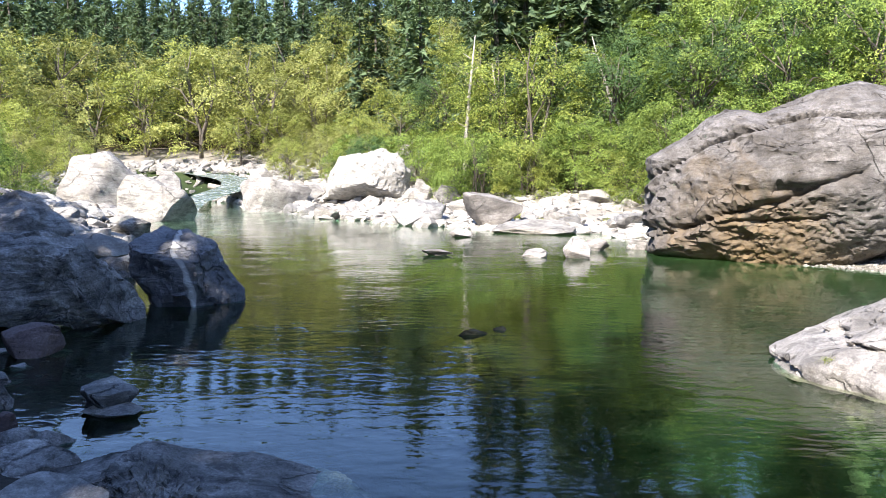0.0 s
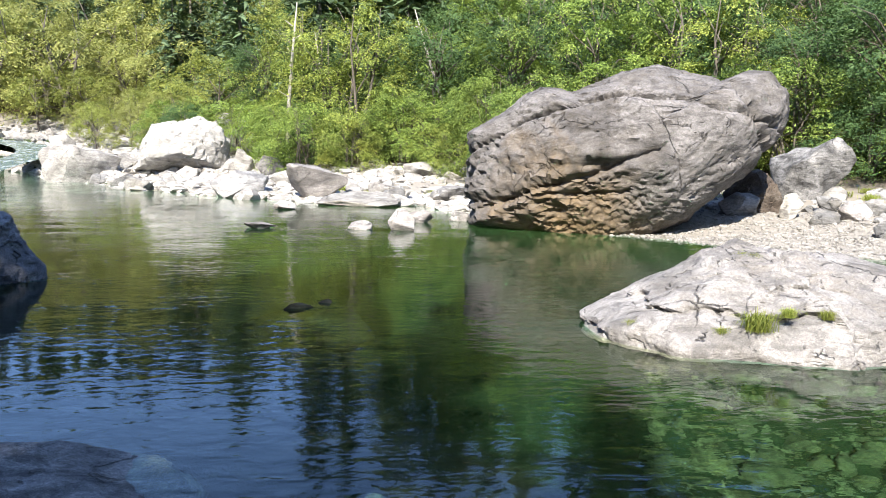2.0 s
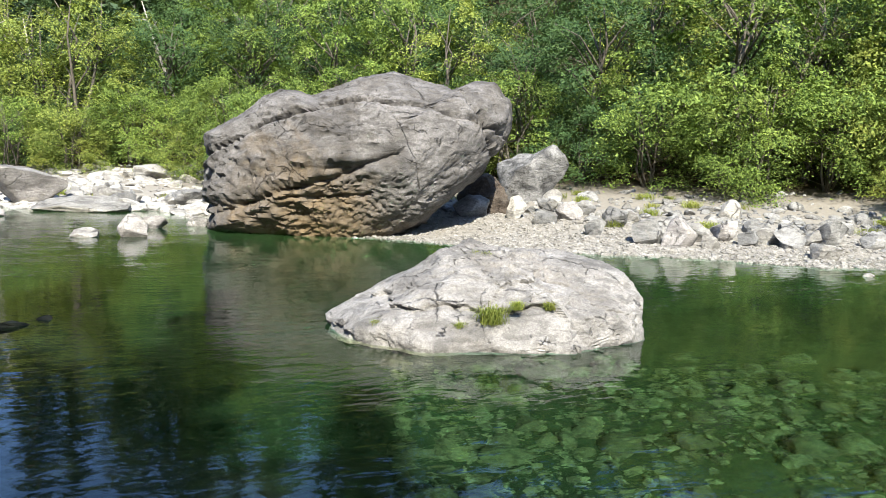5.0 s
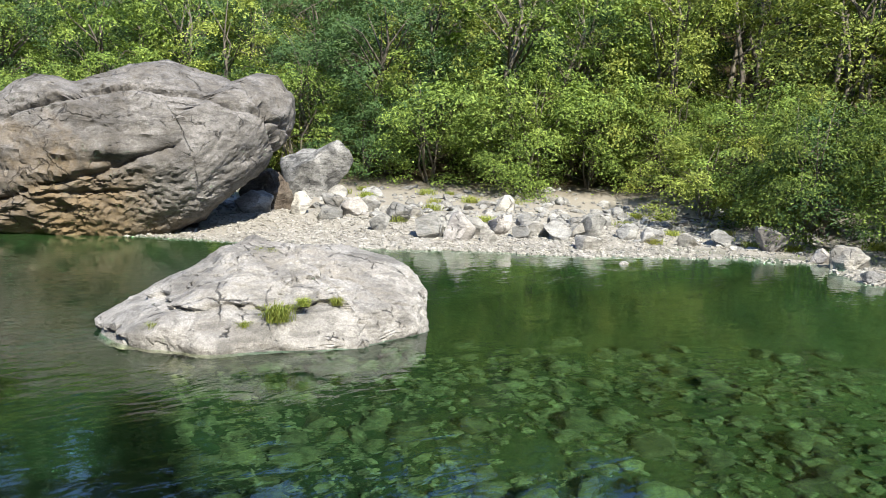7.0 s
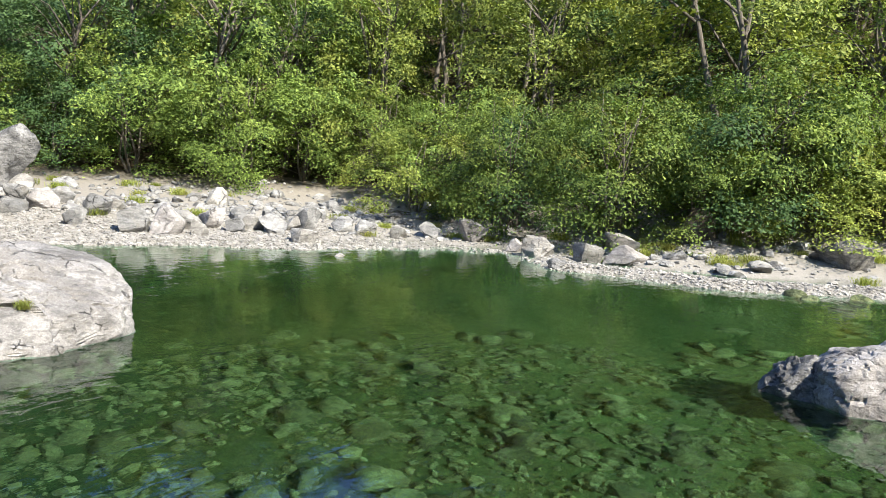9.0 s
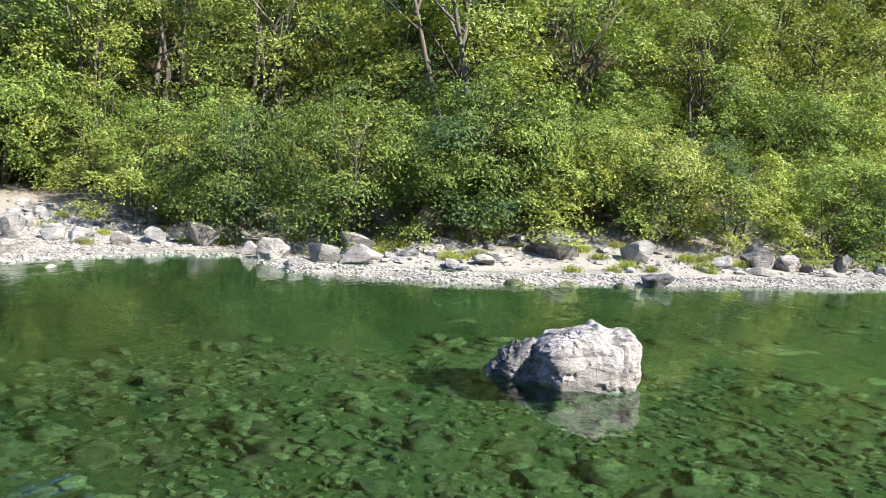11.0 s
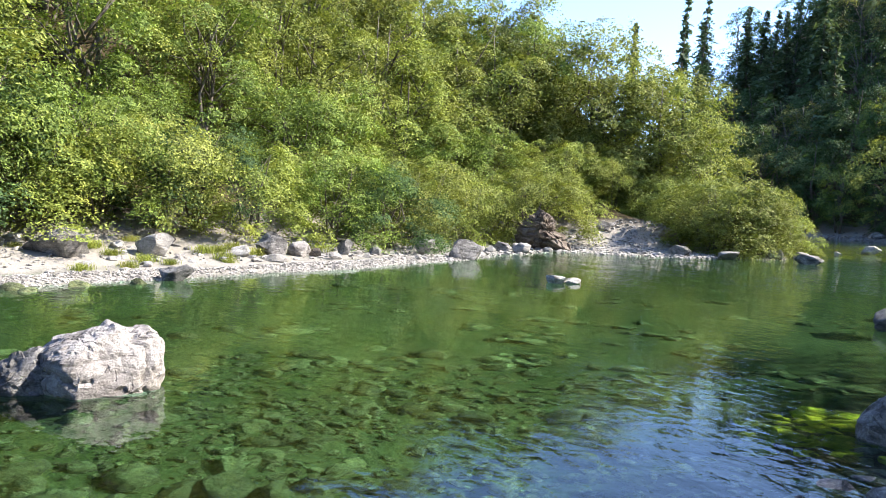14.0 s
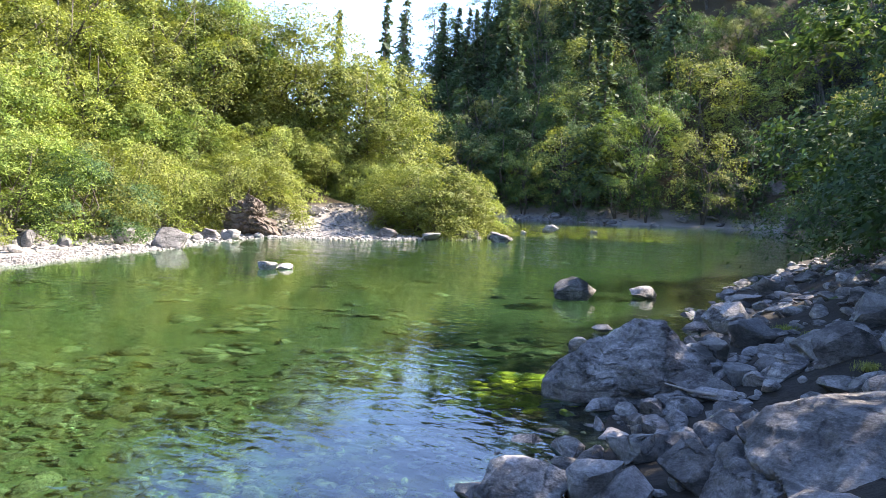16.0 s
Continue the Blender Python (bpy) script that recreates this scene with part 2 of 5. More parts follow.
def leaf_material(name, dark, pale, autumn, autumn_amount=0.12):
    m, n, l, p = mat(name)
    geo, info = n.new("ShaderNodeNewGeometry"), n.new("ShaderNodeObjectInfo")
    isle = geo.outputs["Random Per Island"]
    patch = tex(n, l, "ShaderNodeTexNoise", 0.45, 3, 0.6, geo.outputs["Position"])
    col = mix(n, l, isle, dark, pale)
    col = mix(n, l, ramp(n, l, patch.outputs[0], [(0.5, 0), (0.7, autumn_amount * 2.5)]), col, autumn)
    tone = n.new("ShaderNodeMapRange")
    tone.inputs["To Min"].default_value, tone.inputs["To Max"].default_value = 0.75, 1.2
    l.new(info.outputs["Random"], tone.inputs[0])
    col = mix(n, l, 1.0, col, tone.outputs[0], "MULTIPLY")
    l.new(col, p.inputs["Base Color"])
    p.inputs["Roughness"].default_value = 0.6
    p.inputs["Specular IOR Level"].default_value = 0.14
    tr = n.new("ShaderNodeBsdfTranslucent")
    l.new(mix(n, l, 1.0, col, (1.15, 1.15, 0.62), "MULTIPLY"), tr.inputs[0])
    both = n.new("ShaderNodeMixShader")
    both.inputs[0].default_value = 0.29
    l.new(p.outputs[0], both.inputs[1])
    l.new(tr.outputs[0], both.inputs[2])
    l.new(both.outputs[0], n["Material Output"].inputs[0])
    return m


M_ALDER = leaf_material("alder_leaf", (0.044, 0.084, 0.022), (0.275, 0.385, 0.092), (0.36, 0.37, 0.07), 0.10)
M_MAPLE = leaf_material("maple_leaf", (0.066, 0.098, 0.025), (0.34, 0.415, 0.102), (0.42, 0.39, 0.07), 0.12)
M_WILLOW = leaf_material("willow_leaf", (0.072, 0.096, 0.028), (0.335, 0.39, 0.10), (0.37, 0.355, 0.085), 0.10)
M_OLIVE = leaf_material("pale_olive_leaf", (0.125, 0.15, 0.05), (0.36, 0.385, 0.13), (0.40, 0.37, 0.12), 0.10)
# own deep green, darkened for woods in shade and blued for haze
M_DEEP = leaf_material("deep_green_and_shade_leaf", (0.030, 0.065, 0.028), (0.095, 0.165, 0.06), (0.17, 0.21, 0.06), 0.08)
M_FIR = leaf_material("fir_needle", (0.045, 0.080, 0.045), (0.13, 0.19, 0.10), (0.18, 0.22, 0.09), 0.08)
M_GRASS = leaf_material("grass_blade", (0.13, 0.18, 0.035), (0.33, 0.37, 0.09), (0.40, 0.35, 0.14), 0.2)


def bark_material(name, dark, pale):
    m, n, l, p = mat(name)
    geo = n.new("ShaderNodeNewGeometry")
    stretch = n.new("ShaderNodeMapping")
    stretch.inputs["Scale"].default_value = (1, 1, 0.25)
    l.new(geo.outputs["Position"], stretch.inputs[0])
    a = tex(n, l, "ShaderNodeTexNoise", 9, 8, 0.7, stretch.outputs[0])
    l.new(mix(n, l, ramp(n, l, a.outputs[0], [(0.35, 0), (0.65, 1)]), dark, pale), p.inputs["Base Color"])
    p.inputs["Roughness"].default_value = 0.9
    bump(n, l, p, a.outputs[0], 0.8, 0.05)
    return m


M_BARK = bark_material("grey_bark", (0.045, 0.038, 0.03), (0.17, 0.15, 0.125))
M_SNAG = bark_material("bleached_wood", (0.20, 0.18, 0.155), (0.46, 0.43, 0.39))


# ---- mesh helpers ----
def mesh_of(name, verts, faces, material, smooth=False, sharp=None):
    me = bpy.data.meshes.new(name)
    me.from_pydata(np.asarray(verts, dtype=float).tolist(), [], faces if isinstance(faces, list) else faces.tolist())
    me.materials.append(material)
    me.polygons.foreach_set("use_smooth", [smooth] * len(me.polygons))
    if sharp:
        me.set_sharp_from_angle(angle=radians(sharp))
    me.update()
    return me


def part(name, me, parent, label=""):
    ob = new(name, me)
    ob.parent = parent
    return tagged(ob, label) if label else ob


def polar(az, dist):
    """East and north of a place seen at a bearing and distance from the viewer."""
    return dist * math.sin(radians(az)), dist * math.cos(radians(az))


def unit(v):
    return v / np.maximum(np.linalg.norm(v, axis=-1, keepdims=True), 1e-9)


ICO = {}


def ico(level):
    if level not in ICO:
        bm = bmesh.new()
        bmesh.ops.create_icosphere(bm, subdivisions=level, radius=1)
        bm.verts.ensure_lookup_table()
        ICO[level] = (np.array([v.co[:] for v in bm.verts]), [[v.index for v in f.verts] for f in bm.faces])
        bm.free()
    return ICO[level]


def fbm(pts, scale, octaves=4, seed=0.0):
    off = Vector((seed * 7.31, seed * 3.17, seed * 5.73))
    return np.array([noise.fractal(Vector(p) * scale + off, 0.9, 2.1, octaves) for p in pts.tolist()])


# ---- the river's plan ----
# outline of the water, counter-clockwise from the viewer's feet upstream along the near bank and back along the far one
FAR_BANK = [(-24, 100), (-13, 66), (-8.8, 54.6), (-2.0, 46.0), (3.4, 40.4), (8.0, 39.0), (9.0, 30.0), (11.5, 24.2), (16.3, 17.4), (18.6, 15.8), (20.4, 13.2), (24.6, 10.8), (25.4, 8.0), (22.3, 5.6), (21.7, 1.0), (23.3, -3.6), (25.3, -9.5), (26.9, -13.5), (29.5, -18.5), (34.6, -27.5), (30.5, -31.0), (28.2, -38.5), (30.5, -43.5), (44, -50), (70, -60), (130, -72)]
NEAR_BANK = [(126, -100), (66, -86), (48, -80), (37, -79), (25, -88), (12, -60), (9.0, -34.0), (7.6, -24.0), (5.6, -15.0), (4.6, -9.5), (3.2, -5.6), (2.6, -2.0), (2.3, 2.0), (1.0, 4.8), (-1.6, 5.8), (-3.3, 6.7), (-5.2, 8.6), (-7.4, 12.5), (-8.4, 16.5), (-10.5, 25), (-15, 38), (-21, 52), (-30, 70), (-45, 105)]
SHORE = np.array(FAR_BANK + NEAR_BANK, dtype=float)


def shore_distance(pts):
    """Metres from the water's edge (minus: in the water), and whether the nearest edge is the near bank's."""
    pts = np.asarray(pts, dtype=float)
    a, b = SHORE, np.roll(SHORE, -1, axis=0)
    best = np.full(len(pts), 1e9)
    which = np.zeros(len(pts), dtype=int)
    inside = np.zeros(len(pts), dtype=bool)
    for i in range(len(a)):
        d = b[i] - a[i]
        t = np.clip(((pts - a[i]) @ d) / (d @ d), 0, 1)
        r = np.hypot(*(pts - a[i] - t[:, None] * d).T)
        closer = r < best
        best, which = np.where(closer, r, best), np.where(closer, i, which)
        cross = ((a[i][1] > pts[:, 1]) != (b[i][1] > pts[:, 1]))
        with np.errstate(divide="ignore", invalid="ignore"):
            xs = a[i][0] + (pts[:, 1] - a[i][1]) * d[0] / (d[1] if d[1] else 1e-9)
        inside ^= cross & (pts[:, 0] < xs)
    return np.where(inside, -best, best), which >= len(FAR_BANK)


def wobble(x, y):
    return 0.5 * np.sin(0.9 * x + 0.5 * y) * np.sin(0.7 * y - 0.3 * x + 1.3) + 0.25 * np.sin(2.3 * x - 1.1 * y) * np.sin(1.9 * y + 0.7 * x)


def ramp_up(x, y):
    """The valley floor climbs upstream of the pool, through the rapids."""
    return np.clip((y - 60) * 0.085, 0, 5.5) * np.clip(1 - (x + 2) / 8, 0, 1)


def ground_height(x, y):
    x, y = np.atleast_1d(np.asarray(x, float)), np.atleast_1d(np.asarray(y, float))
    d, near = shore_distance(np.stack([x, y], -1))
    az = np.degrees(np.arctan2(x, y))
    dist = np.hypot(x, y)
    steep = np.interp(az, [-180, -40, -12, 2, 14, 60, 100, 124, 129, 136, 141, 180], [0.4, 0.33, 0.33, 0.37, 0.42, 0.48, 0.80, 0.95, 0.95, 0.60, 0.05, 0.3])
    back = near & (dist > 60) & (y < 0)
    hither = near & ~back & (y < 45)
    steep = np.where(back, 0.86, np.where(hither, 0.42, steep))
    d = d + 0.5 * wobble(x, y)
    shelf = np.interp(az, [-20, 3, 10, 33, 50, 60, 68, 75, 105, 118, 130], [16, 15, 14, 15, 14, 12, 9, 8, 7.5, 9, 7])
    rise = np.interp(az, [-20, 3, 15, 45, 70, 122, 130, 136, 142], [1.2, 1.6, 1.8, 1.4, 1.0, 0.9, 1.35, 1.35, 0.7])
    shelf, rise = np.where(hither, 3.0, np.where(back, 4.0, shelf)), np.where(hither, 1.1, rise)
    bend = np.where(near, 1.25, np.interp(az, [50, 70], [1.25, 2.8]))
    pool = np.clip((y - 0.45 * x + 2) / 8, 0, 1)
    deepest = 1.15 + 1.9 * pool
    z = np.where(d < 0, -np.minimum(deepest, (0.20 + 0.35 * pool) * -d + 0.012 * d * d), rise * np.clip(d / shelf, 0, 1) ** bend)
    z = z + np.clip(d - shelf, 0, 6) * steep * 0.5 + np.clip(d - shelf - 6, 0, np.where(back, 95, np.interp(az, [-1, 4, 40, 62, 112, 121, 126, 131, 136], [150, 125, 110, 48, 46, 42, 36, 22, 12]))) * steep + ramp_up(x, y)
    shoal = np.exp(-((x - 36) ** 2 + (y + 62) ** 2) / 260.0)
    z = np.where(d < 0, z + (np.maximum(z, -0.34) - z) * np.clip(1.6 * shoal, 0, 1), z)
    # a strip of still backwater lies behind the gravel bar
    puddle = np.clip((d - 1.1) / 0.5, 0, 1) * np.clip((3.3 - d) / 0.6, 0, 1) * np.clip((az - 77) / 2, 0, 1) * np.clip((94.5 - az) / 2, 0, 1) * ~near
    z = z + 0.16 * np.clip(d / 0.5, 0, 1) * np.clip((1.6 - d) / 0.5, 0, 1) * np.clip((az - 74) / 4, 0, 1) * np.clip((122 - az) / 4, 0, 1) * ~near
    z = z + (-0.16 - z) * puddle
    rough = np.clip(np.abs(d) / 4, 0.15, 1) * (1 - puddle)
    return z + 0.10 * wobble(1.7 * x, 1.9 * y) * rough + np.clip(d - 20, 0, 60) * 0.04 * wobble(0.11 * x, 0.13 * y)


def base_z(x, y):
    return float(ground_height(x, y)[0])


def build_ground():
    k = np.linspace(-1, 1, 301)
    axis = 45 * k + 900 * np.sign(k) * np.clip(np.abs(k) - 0.35, 0, 1) ** 3.2
    gx, gy = np.meshgrid(axis + 8, axis, indexing="ij")
    z = ground_height(gx.ravel(), gy.ravel())
    v = np.stack([gx.ravel(), gy.ravel(), z], -1)
    n = len(k)
    i = np.arange(n * n).reshape(n, n)
    f = np.stack([i[:-1, :-1], i[1:, :-1], i[1:, 1:], i[:-1, 1:]], -1).reshape(-1, 4)
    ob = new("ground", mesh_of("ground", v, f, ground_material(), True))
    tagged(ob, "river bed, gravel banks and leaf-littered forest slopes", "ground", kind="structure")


build_ground()
wv = [(-260, -260, 0), (260, -260, 0), (260, 260, 0), (-260, 260, 0)]
M_WATER = water_material()
water = new("water", mesh_of("water", wv, [[0, 1, 2, 3]], M_WATER))
water.visible_shadow = False
tagged(water, "clear green river water with small ripples", "water", kind="structure")


def rapids_material():
    m, n, l, p = mat("rapids_water")
    geo = n.new("ShaderNodeNewGeometry")
    a = tex(n, l, "ShaderNodeTexNoise", 1.3, 6, 0.65, geo.outputs["Position"], Distortion=1.0)
    l.new(ramp(n, l, a.outputs[0], [(0.50, (0.10, 0.14, 0.13)), (0.66, (0.50, 0.54, 0.54))]), p.inputs["Base Color"])
    p.inputs["Roughness"].default_value = 0.25
    bump(n, l, p, a.outputs[0], 0.6, 0.15)
    return m


def build_rapids():
    """Broken water coming down the stones above the pool."""
    vs, fs = [], []
    n, w = 60, 14
    for i in range(n + 1):
        dist = 64 + 44 * i / n
        for j in range(w + 1):
            x, y = polar(-16.5 - 2.0 * math.sin(0.12 * dist) + (j / w - 0.5) * 2.4, dist)
            z = float(ramp_up(np.array([x]), np.array([y]))[0]) - 0.22 + 0.10 * noise.noise(Vector((x * 0.9, y * 0.9, 0)))
            vs.append((x, y, max(z, 0.015)))
    for i in range(n):
        for j in range(w):
            a = i * (w + 1) + j
            fs.append([a, a + 1, a + w + 2, a + w + 1])
    ob = new("rapids_water", mesh_of("rapids_water", vs, fs, rapids_material(), True))
    tagged(ob, "shallow rippling water of the upstream rapids", "water", kind="structure")


build_rapids()


# ---- rocks ----
def cut_planes(v, rng, count, lo, hi, hard=0.92):
    for _ in range(count):
        nrm = unit(rng.normal(size=3))
        c = rng.uniform(lo, hi)
        s = v @ nrm
        v = np.where((s > c)[:, None], v - ((s - c) * hard)[:, None] * nrm, v)
    return v


def rock_mesh(seed, material, level=3, cuts=9, rough=0.10, scale=(1, 1, 0.7), lo=0.55, hi=0.85, sharp=32):
    rng = np.random.default_rng(seed)
    v, f = ico(level)
    v = cut_planes(v.copy(), rng, cuts, lo, hi)
    v = v + unit(v) * (rough * fbm(v, 1.6, 5, seed))[:, None]
    v = v * np.array(scale)
    return mesh_of("rock", v, f, material, True, sharp)


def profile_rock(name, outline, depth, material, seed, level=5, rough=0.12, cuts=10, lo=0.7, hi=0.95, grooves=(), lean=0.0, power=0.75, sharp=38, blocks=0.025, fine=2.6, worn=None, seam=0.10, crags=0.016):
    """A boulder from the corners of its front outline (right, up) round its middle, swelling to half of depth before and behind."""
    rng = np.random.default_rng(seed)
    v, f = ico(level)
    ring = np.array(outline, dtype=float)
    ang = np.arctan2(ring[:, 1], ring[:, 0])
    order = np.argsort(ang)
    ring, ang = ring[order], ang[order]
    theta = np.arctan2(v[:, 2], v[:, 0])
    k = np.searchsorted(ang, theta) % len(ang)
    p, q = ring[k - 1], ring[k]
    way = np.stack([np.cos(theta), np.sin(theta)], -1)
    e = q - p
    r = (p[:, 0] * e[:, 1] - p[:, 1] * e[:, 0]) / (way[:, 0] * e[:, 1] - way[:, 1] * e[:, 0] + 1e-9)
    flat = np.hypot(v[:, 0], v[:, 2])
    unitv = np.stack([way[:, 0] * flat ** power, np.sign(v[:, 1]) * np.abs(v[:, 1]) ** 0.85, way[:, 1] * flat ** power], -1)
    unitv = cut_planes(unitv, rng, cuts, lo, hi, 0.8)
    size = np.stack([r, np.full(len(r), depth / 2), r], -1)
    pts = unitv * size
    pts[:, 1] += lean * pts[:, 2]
    mean = float(np.mean(r))
    pts = pts + unit(pts) * (mean * rough * fbm(pts / mean, 1.7, 6, seed))[:, None]
    warp = np.stack([fbm(pts / mean, 1.9, 3, seed + k) for k in (11, 12, 13)], -1)
    q = pts / mean * fine + 0.9 * warp
    step = np.array([noise.cell(Vector(a)) + 0.5 * noise.cell(Vector(a) * 2.3) for a in (q * np.array((1, 1, 1.7))).tolist()])
    ridge = np.abs(fbm(pts / mean, 4.5, 5, seed + 9))
    pts = pts + unit(pts) * (mean * (blocks * step - seam * np.clip(0.10 - ridge, 0, 1)))[:, None]
    small = 1 - 2 * np.abs(fbm(pts * np.array((1, 1, 1.5)), 3.2, 5, seed + 41))
    pts = pts + unit(pts) * (crags * mean ** 0.5 * small)[:, None]
    if worn:
        low = np.clip((worn - pts[:, 2]) / 1.2, 0, 1) * np.clip((2.0 - pts[:, 0] + pts[:, 2]) / 1.5, 0, 1)
        crag = 1 - 2 * np.abs(fbm(pts * np.array((0.55, 0.55, 1.1)), 1.0, 6, seed + 21))
        chips = 1 - 2 * np.abs(fbm(pts * np.array((1.3, 1.3, 2.4)), 1.0, 5, seed + 31))
        rib = np.sin(7.0 * (0.62 * pts[:, 0] - 0.78 * pts[:, 2]) + 2.0 * warp[:, 0]) * np.clip((pts[:, 0] - pts[:, 2] - 2.0) / 1.2, 0, 1)
        pts = pts + unit(pts) * (low * (0.17 * crag + 0.06 * chips - 0.22) + 0.05 * rib)[:, None]
    for nx, nz, c, width, deep, bend, *reach in grooves:
        s = pts[:, 0] * nx + pts[:, 2] * nz - c + bend * pts[:, 0] ** 2 + 0.18 * fbm(pts / mean, 2.0, 3, seed + 3)
        pts = pts - unit(pts) * (deep * np.exp(-(s / width) ** 2) * (pts[:, 1] < 0.3 * depth) * ((pts[:, 0] > reach[0]) & (pts[:, 0] < reach[1]) if reach else 1.0))[:, None]
    return mesh_of(name, pts, f, material, True, sharp)


def set_rock(name, me, az, dist, z, turn=0.0, label="", category="rock", group=""):
    x, y = polar(az, dist)
    ob = new(name, me)
    ob.matrix_world = pose(x, y, z, 0, 0, -az + turn)
    return tagged(ob, label, category, group)


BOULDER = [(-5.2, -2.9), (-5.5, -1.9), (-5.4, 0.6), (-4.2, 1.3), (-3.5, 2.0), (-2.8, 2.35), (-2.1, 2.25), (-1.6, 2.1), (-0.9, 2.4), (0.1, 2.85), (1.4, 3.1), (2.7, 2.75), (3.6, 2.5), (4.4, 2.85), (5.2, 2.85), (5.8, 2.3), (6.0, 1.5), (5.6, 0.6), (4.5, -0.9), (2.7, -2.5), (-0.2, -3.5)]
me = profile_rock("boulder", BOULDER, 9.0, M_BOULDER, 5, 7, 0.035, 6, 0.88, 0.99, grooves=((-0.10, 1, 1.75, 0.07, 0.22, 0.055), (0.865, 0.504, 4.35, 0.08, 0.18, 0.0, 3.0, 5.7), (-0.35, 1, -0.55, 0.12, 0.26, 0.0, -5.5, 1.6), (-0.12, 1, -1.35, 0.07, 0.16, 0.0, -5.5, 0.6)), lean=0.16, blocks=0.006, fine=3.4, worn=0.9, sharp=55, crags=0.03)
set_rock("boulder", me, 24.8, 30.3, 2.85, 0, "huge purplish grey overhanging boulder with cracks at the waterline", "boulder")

CHOCK = [(-1.5, -1.2), (-1.3, 0.6), (-0.4, 1.3), (0.6, 1.5), (1.3, 0.9), (1.6, 0.1), (1.4, -1.2)]
me = profile_rock("boulder", CHOCK, 2.6, M_BROWN, 67, 6, 0.06, 18, 0.55, 0.9, blocks=0.03)
set_rock("boulder", me, 34.4, 33.4, 0.75, 65, "grey-brown rock wedged in the shade behind the huge boulder", "boulder")

TUFT = [(-3.0, -0.5), (-2.9, -0.15), (-2.45, 0.25), (-1.9, 0.62), (-1.1, 1.0), (-0.5, 1.08), (0.4, 1.05), (1.4, 0.85), (2.4, 0.66), (2.75, 0.38), (2.6, -0.5), (0, -0.9)]
me = profile_rock("boulder", [(0.93 * x, z) for x, z in TUFT], 4.0, M_PALE, 11, 7, 0.05, 14, 0.72, 0.96, grooves=((0.05, 1, -0.16, 0.20, -0.16, 0.0, -2.6, 0.1), (0.05, 1, 0.155, 0.05, 0.17, 0.0, -2.4, 0.05), (1, 0.15, 0.12, 0.03, 0.06, 0.0), (0.45, 1, 0.72, 0.03, 0.08, 0.0, 0.2, 1.8), (-0.3, 1, 0.62, 0.03, 0.06, 0.0, -1.4, 0.6)), lean=0.45, blocks=0.012, fine=2.8, sharp=50, seam=0.03, crags=0.018)
set_rock("boulder", me, 35.4, 12.9, 0.28, 30, "low pale grey boulder in the water with grass in its cracks", "boulder")

MID = [(-0.78, -0.5), (-0.8, 0.0), (-0.72, 0.35), (-0.45, 0.52), (0.0, 0.6), (0.12, 0.66), (0.3, 0.56), (0.6, 0.6), (0.78, 0.4), (0.74, 0.0), (0.6, -0.5)]
me = profile_rock("boulder", MID, 1.5, M_PINK, 23, 6, 0.06, 8, 0.8, 0.98, grooves=((0.15, 1, -0.05, 0.025, 0.05, 0.0), (1, 0.1, 0.45, 0.03, 0.05, 0.0)), blocks=0.02, power=0.6)
set_rock("boulder", me, 97.3, 11.2, 0.14, 8, "pinkish grey rock standing alone in shallow water", "boulder")
SIDE = [(-0.6, -0.5), (-0.5, 0.0), (-0.2, 0.32), (0.2, 0.5), (0.45, 0.4), (0.5, -0.5)]
me = profile_rock("boulder", SIDE, 1.1, M_MOTTLED, 27, 5, 0.10, 12, 0.7, 0.95, blocks=0.05)
set_rock("boulder", me, 92.3, 11.3, 0.0, 0, "dark mottled rock leaning on a pinkish rock in the water", "boulder")

OUTCROP = [(-1.5, -1.0), (-1.4, 0.2), (-0.9, 1.0), (-0.2, 1.35), (0.5, 1.2), (0.9, 0.7), (0.8, 0.2), (1.3, -0.1), (1.7, -1.0)]
me = profile_rock("boulder", OUTCROP, 2.4, M_BROWN, 71, 6, 0.07, 12, 0.68, 0.95, blocks=0.07, fine=3.0, grooves=((0.1, 1, 0.65, 0.05, 0.16, 0.0), (0.1, 1, 0.15, 0.05, 0.18, 0.0), (0.1, 1, -0.3, 0.05, 0.16, 0.0)))
set_rock("boulder", me, 127.8, 45.6, 1.0, 0, "dark brown layered rock outcrop at the end of the bank", "boulder")

WHITE = [(-3.7, -1.5), (-3.6, 0.6), (-2.6, 2.2), (-0.2, 2.2), (1.4, 2.8), (2.8, 2.4), (3.6, 0.8), (3.6, -1.5)]
me = profile_rock("boulder", WHITE, 5.5, M_CHALK, 31, 6, 0.08, 12, 0.75, 0.97)
set_rock("boulder", me, -5.6, 66.0, 2.5, 0, "large sun-bleached white boulder on the rocky bank", "boulder")

QUARTZ = [(-1.3, -1.0), (-1.35, -0.2), (-1.25, 0.65), (-0.75, 0.95), (-0.2, 0.95), (0.55, 0.35), (1.25, -0.35), (1.35, -1.0)]
me = profile_rock("boulder", [(1.1 * x, 1.1 * z) for x, z in QUARTZ], 2.0, M_QUARTZ, 41, 6, 0.06, 16, 0.55, 0.88)
set_rock("boulder", me, -17.5, 17.6, 0.62, 0, "dark blue-grey boulder with a white quartz vein in shaded water", "boulder")
LEFT = [(-1.8, -0.8), (-1.7, 0.1), (-0.9, 0.75), (-0.1, 0.95), (0.8, 0.55), (1.5, -0.1), (1.7, -0.7)]
me = profile_rock("boulder", [(1.1 * x, 1.1 * z) for x, z in LEFT], 2.4, M_BLUE, 47, 6, 0.07, 16, 0.55, 0.88)
set_rock("boulder", me, -26.5, 15.6, 0.7, 0, "blue-grey shaded boulder at the water's edge", "boulder")

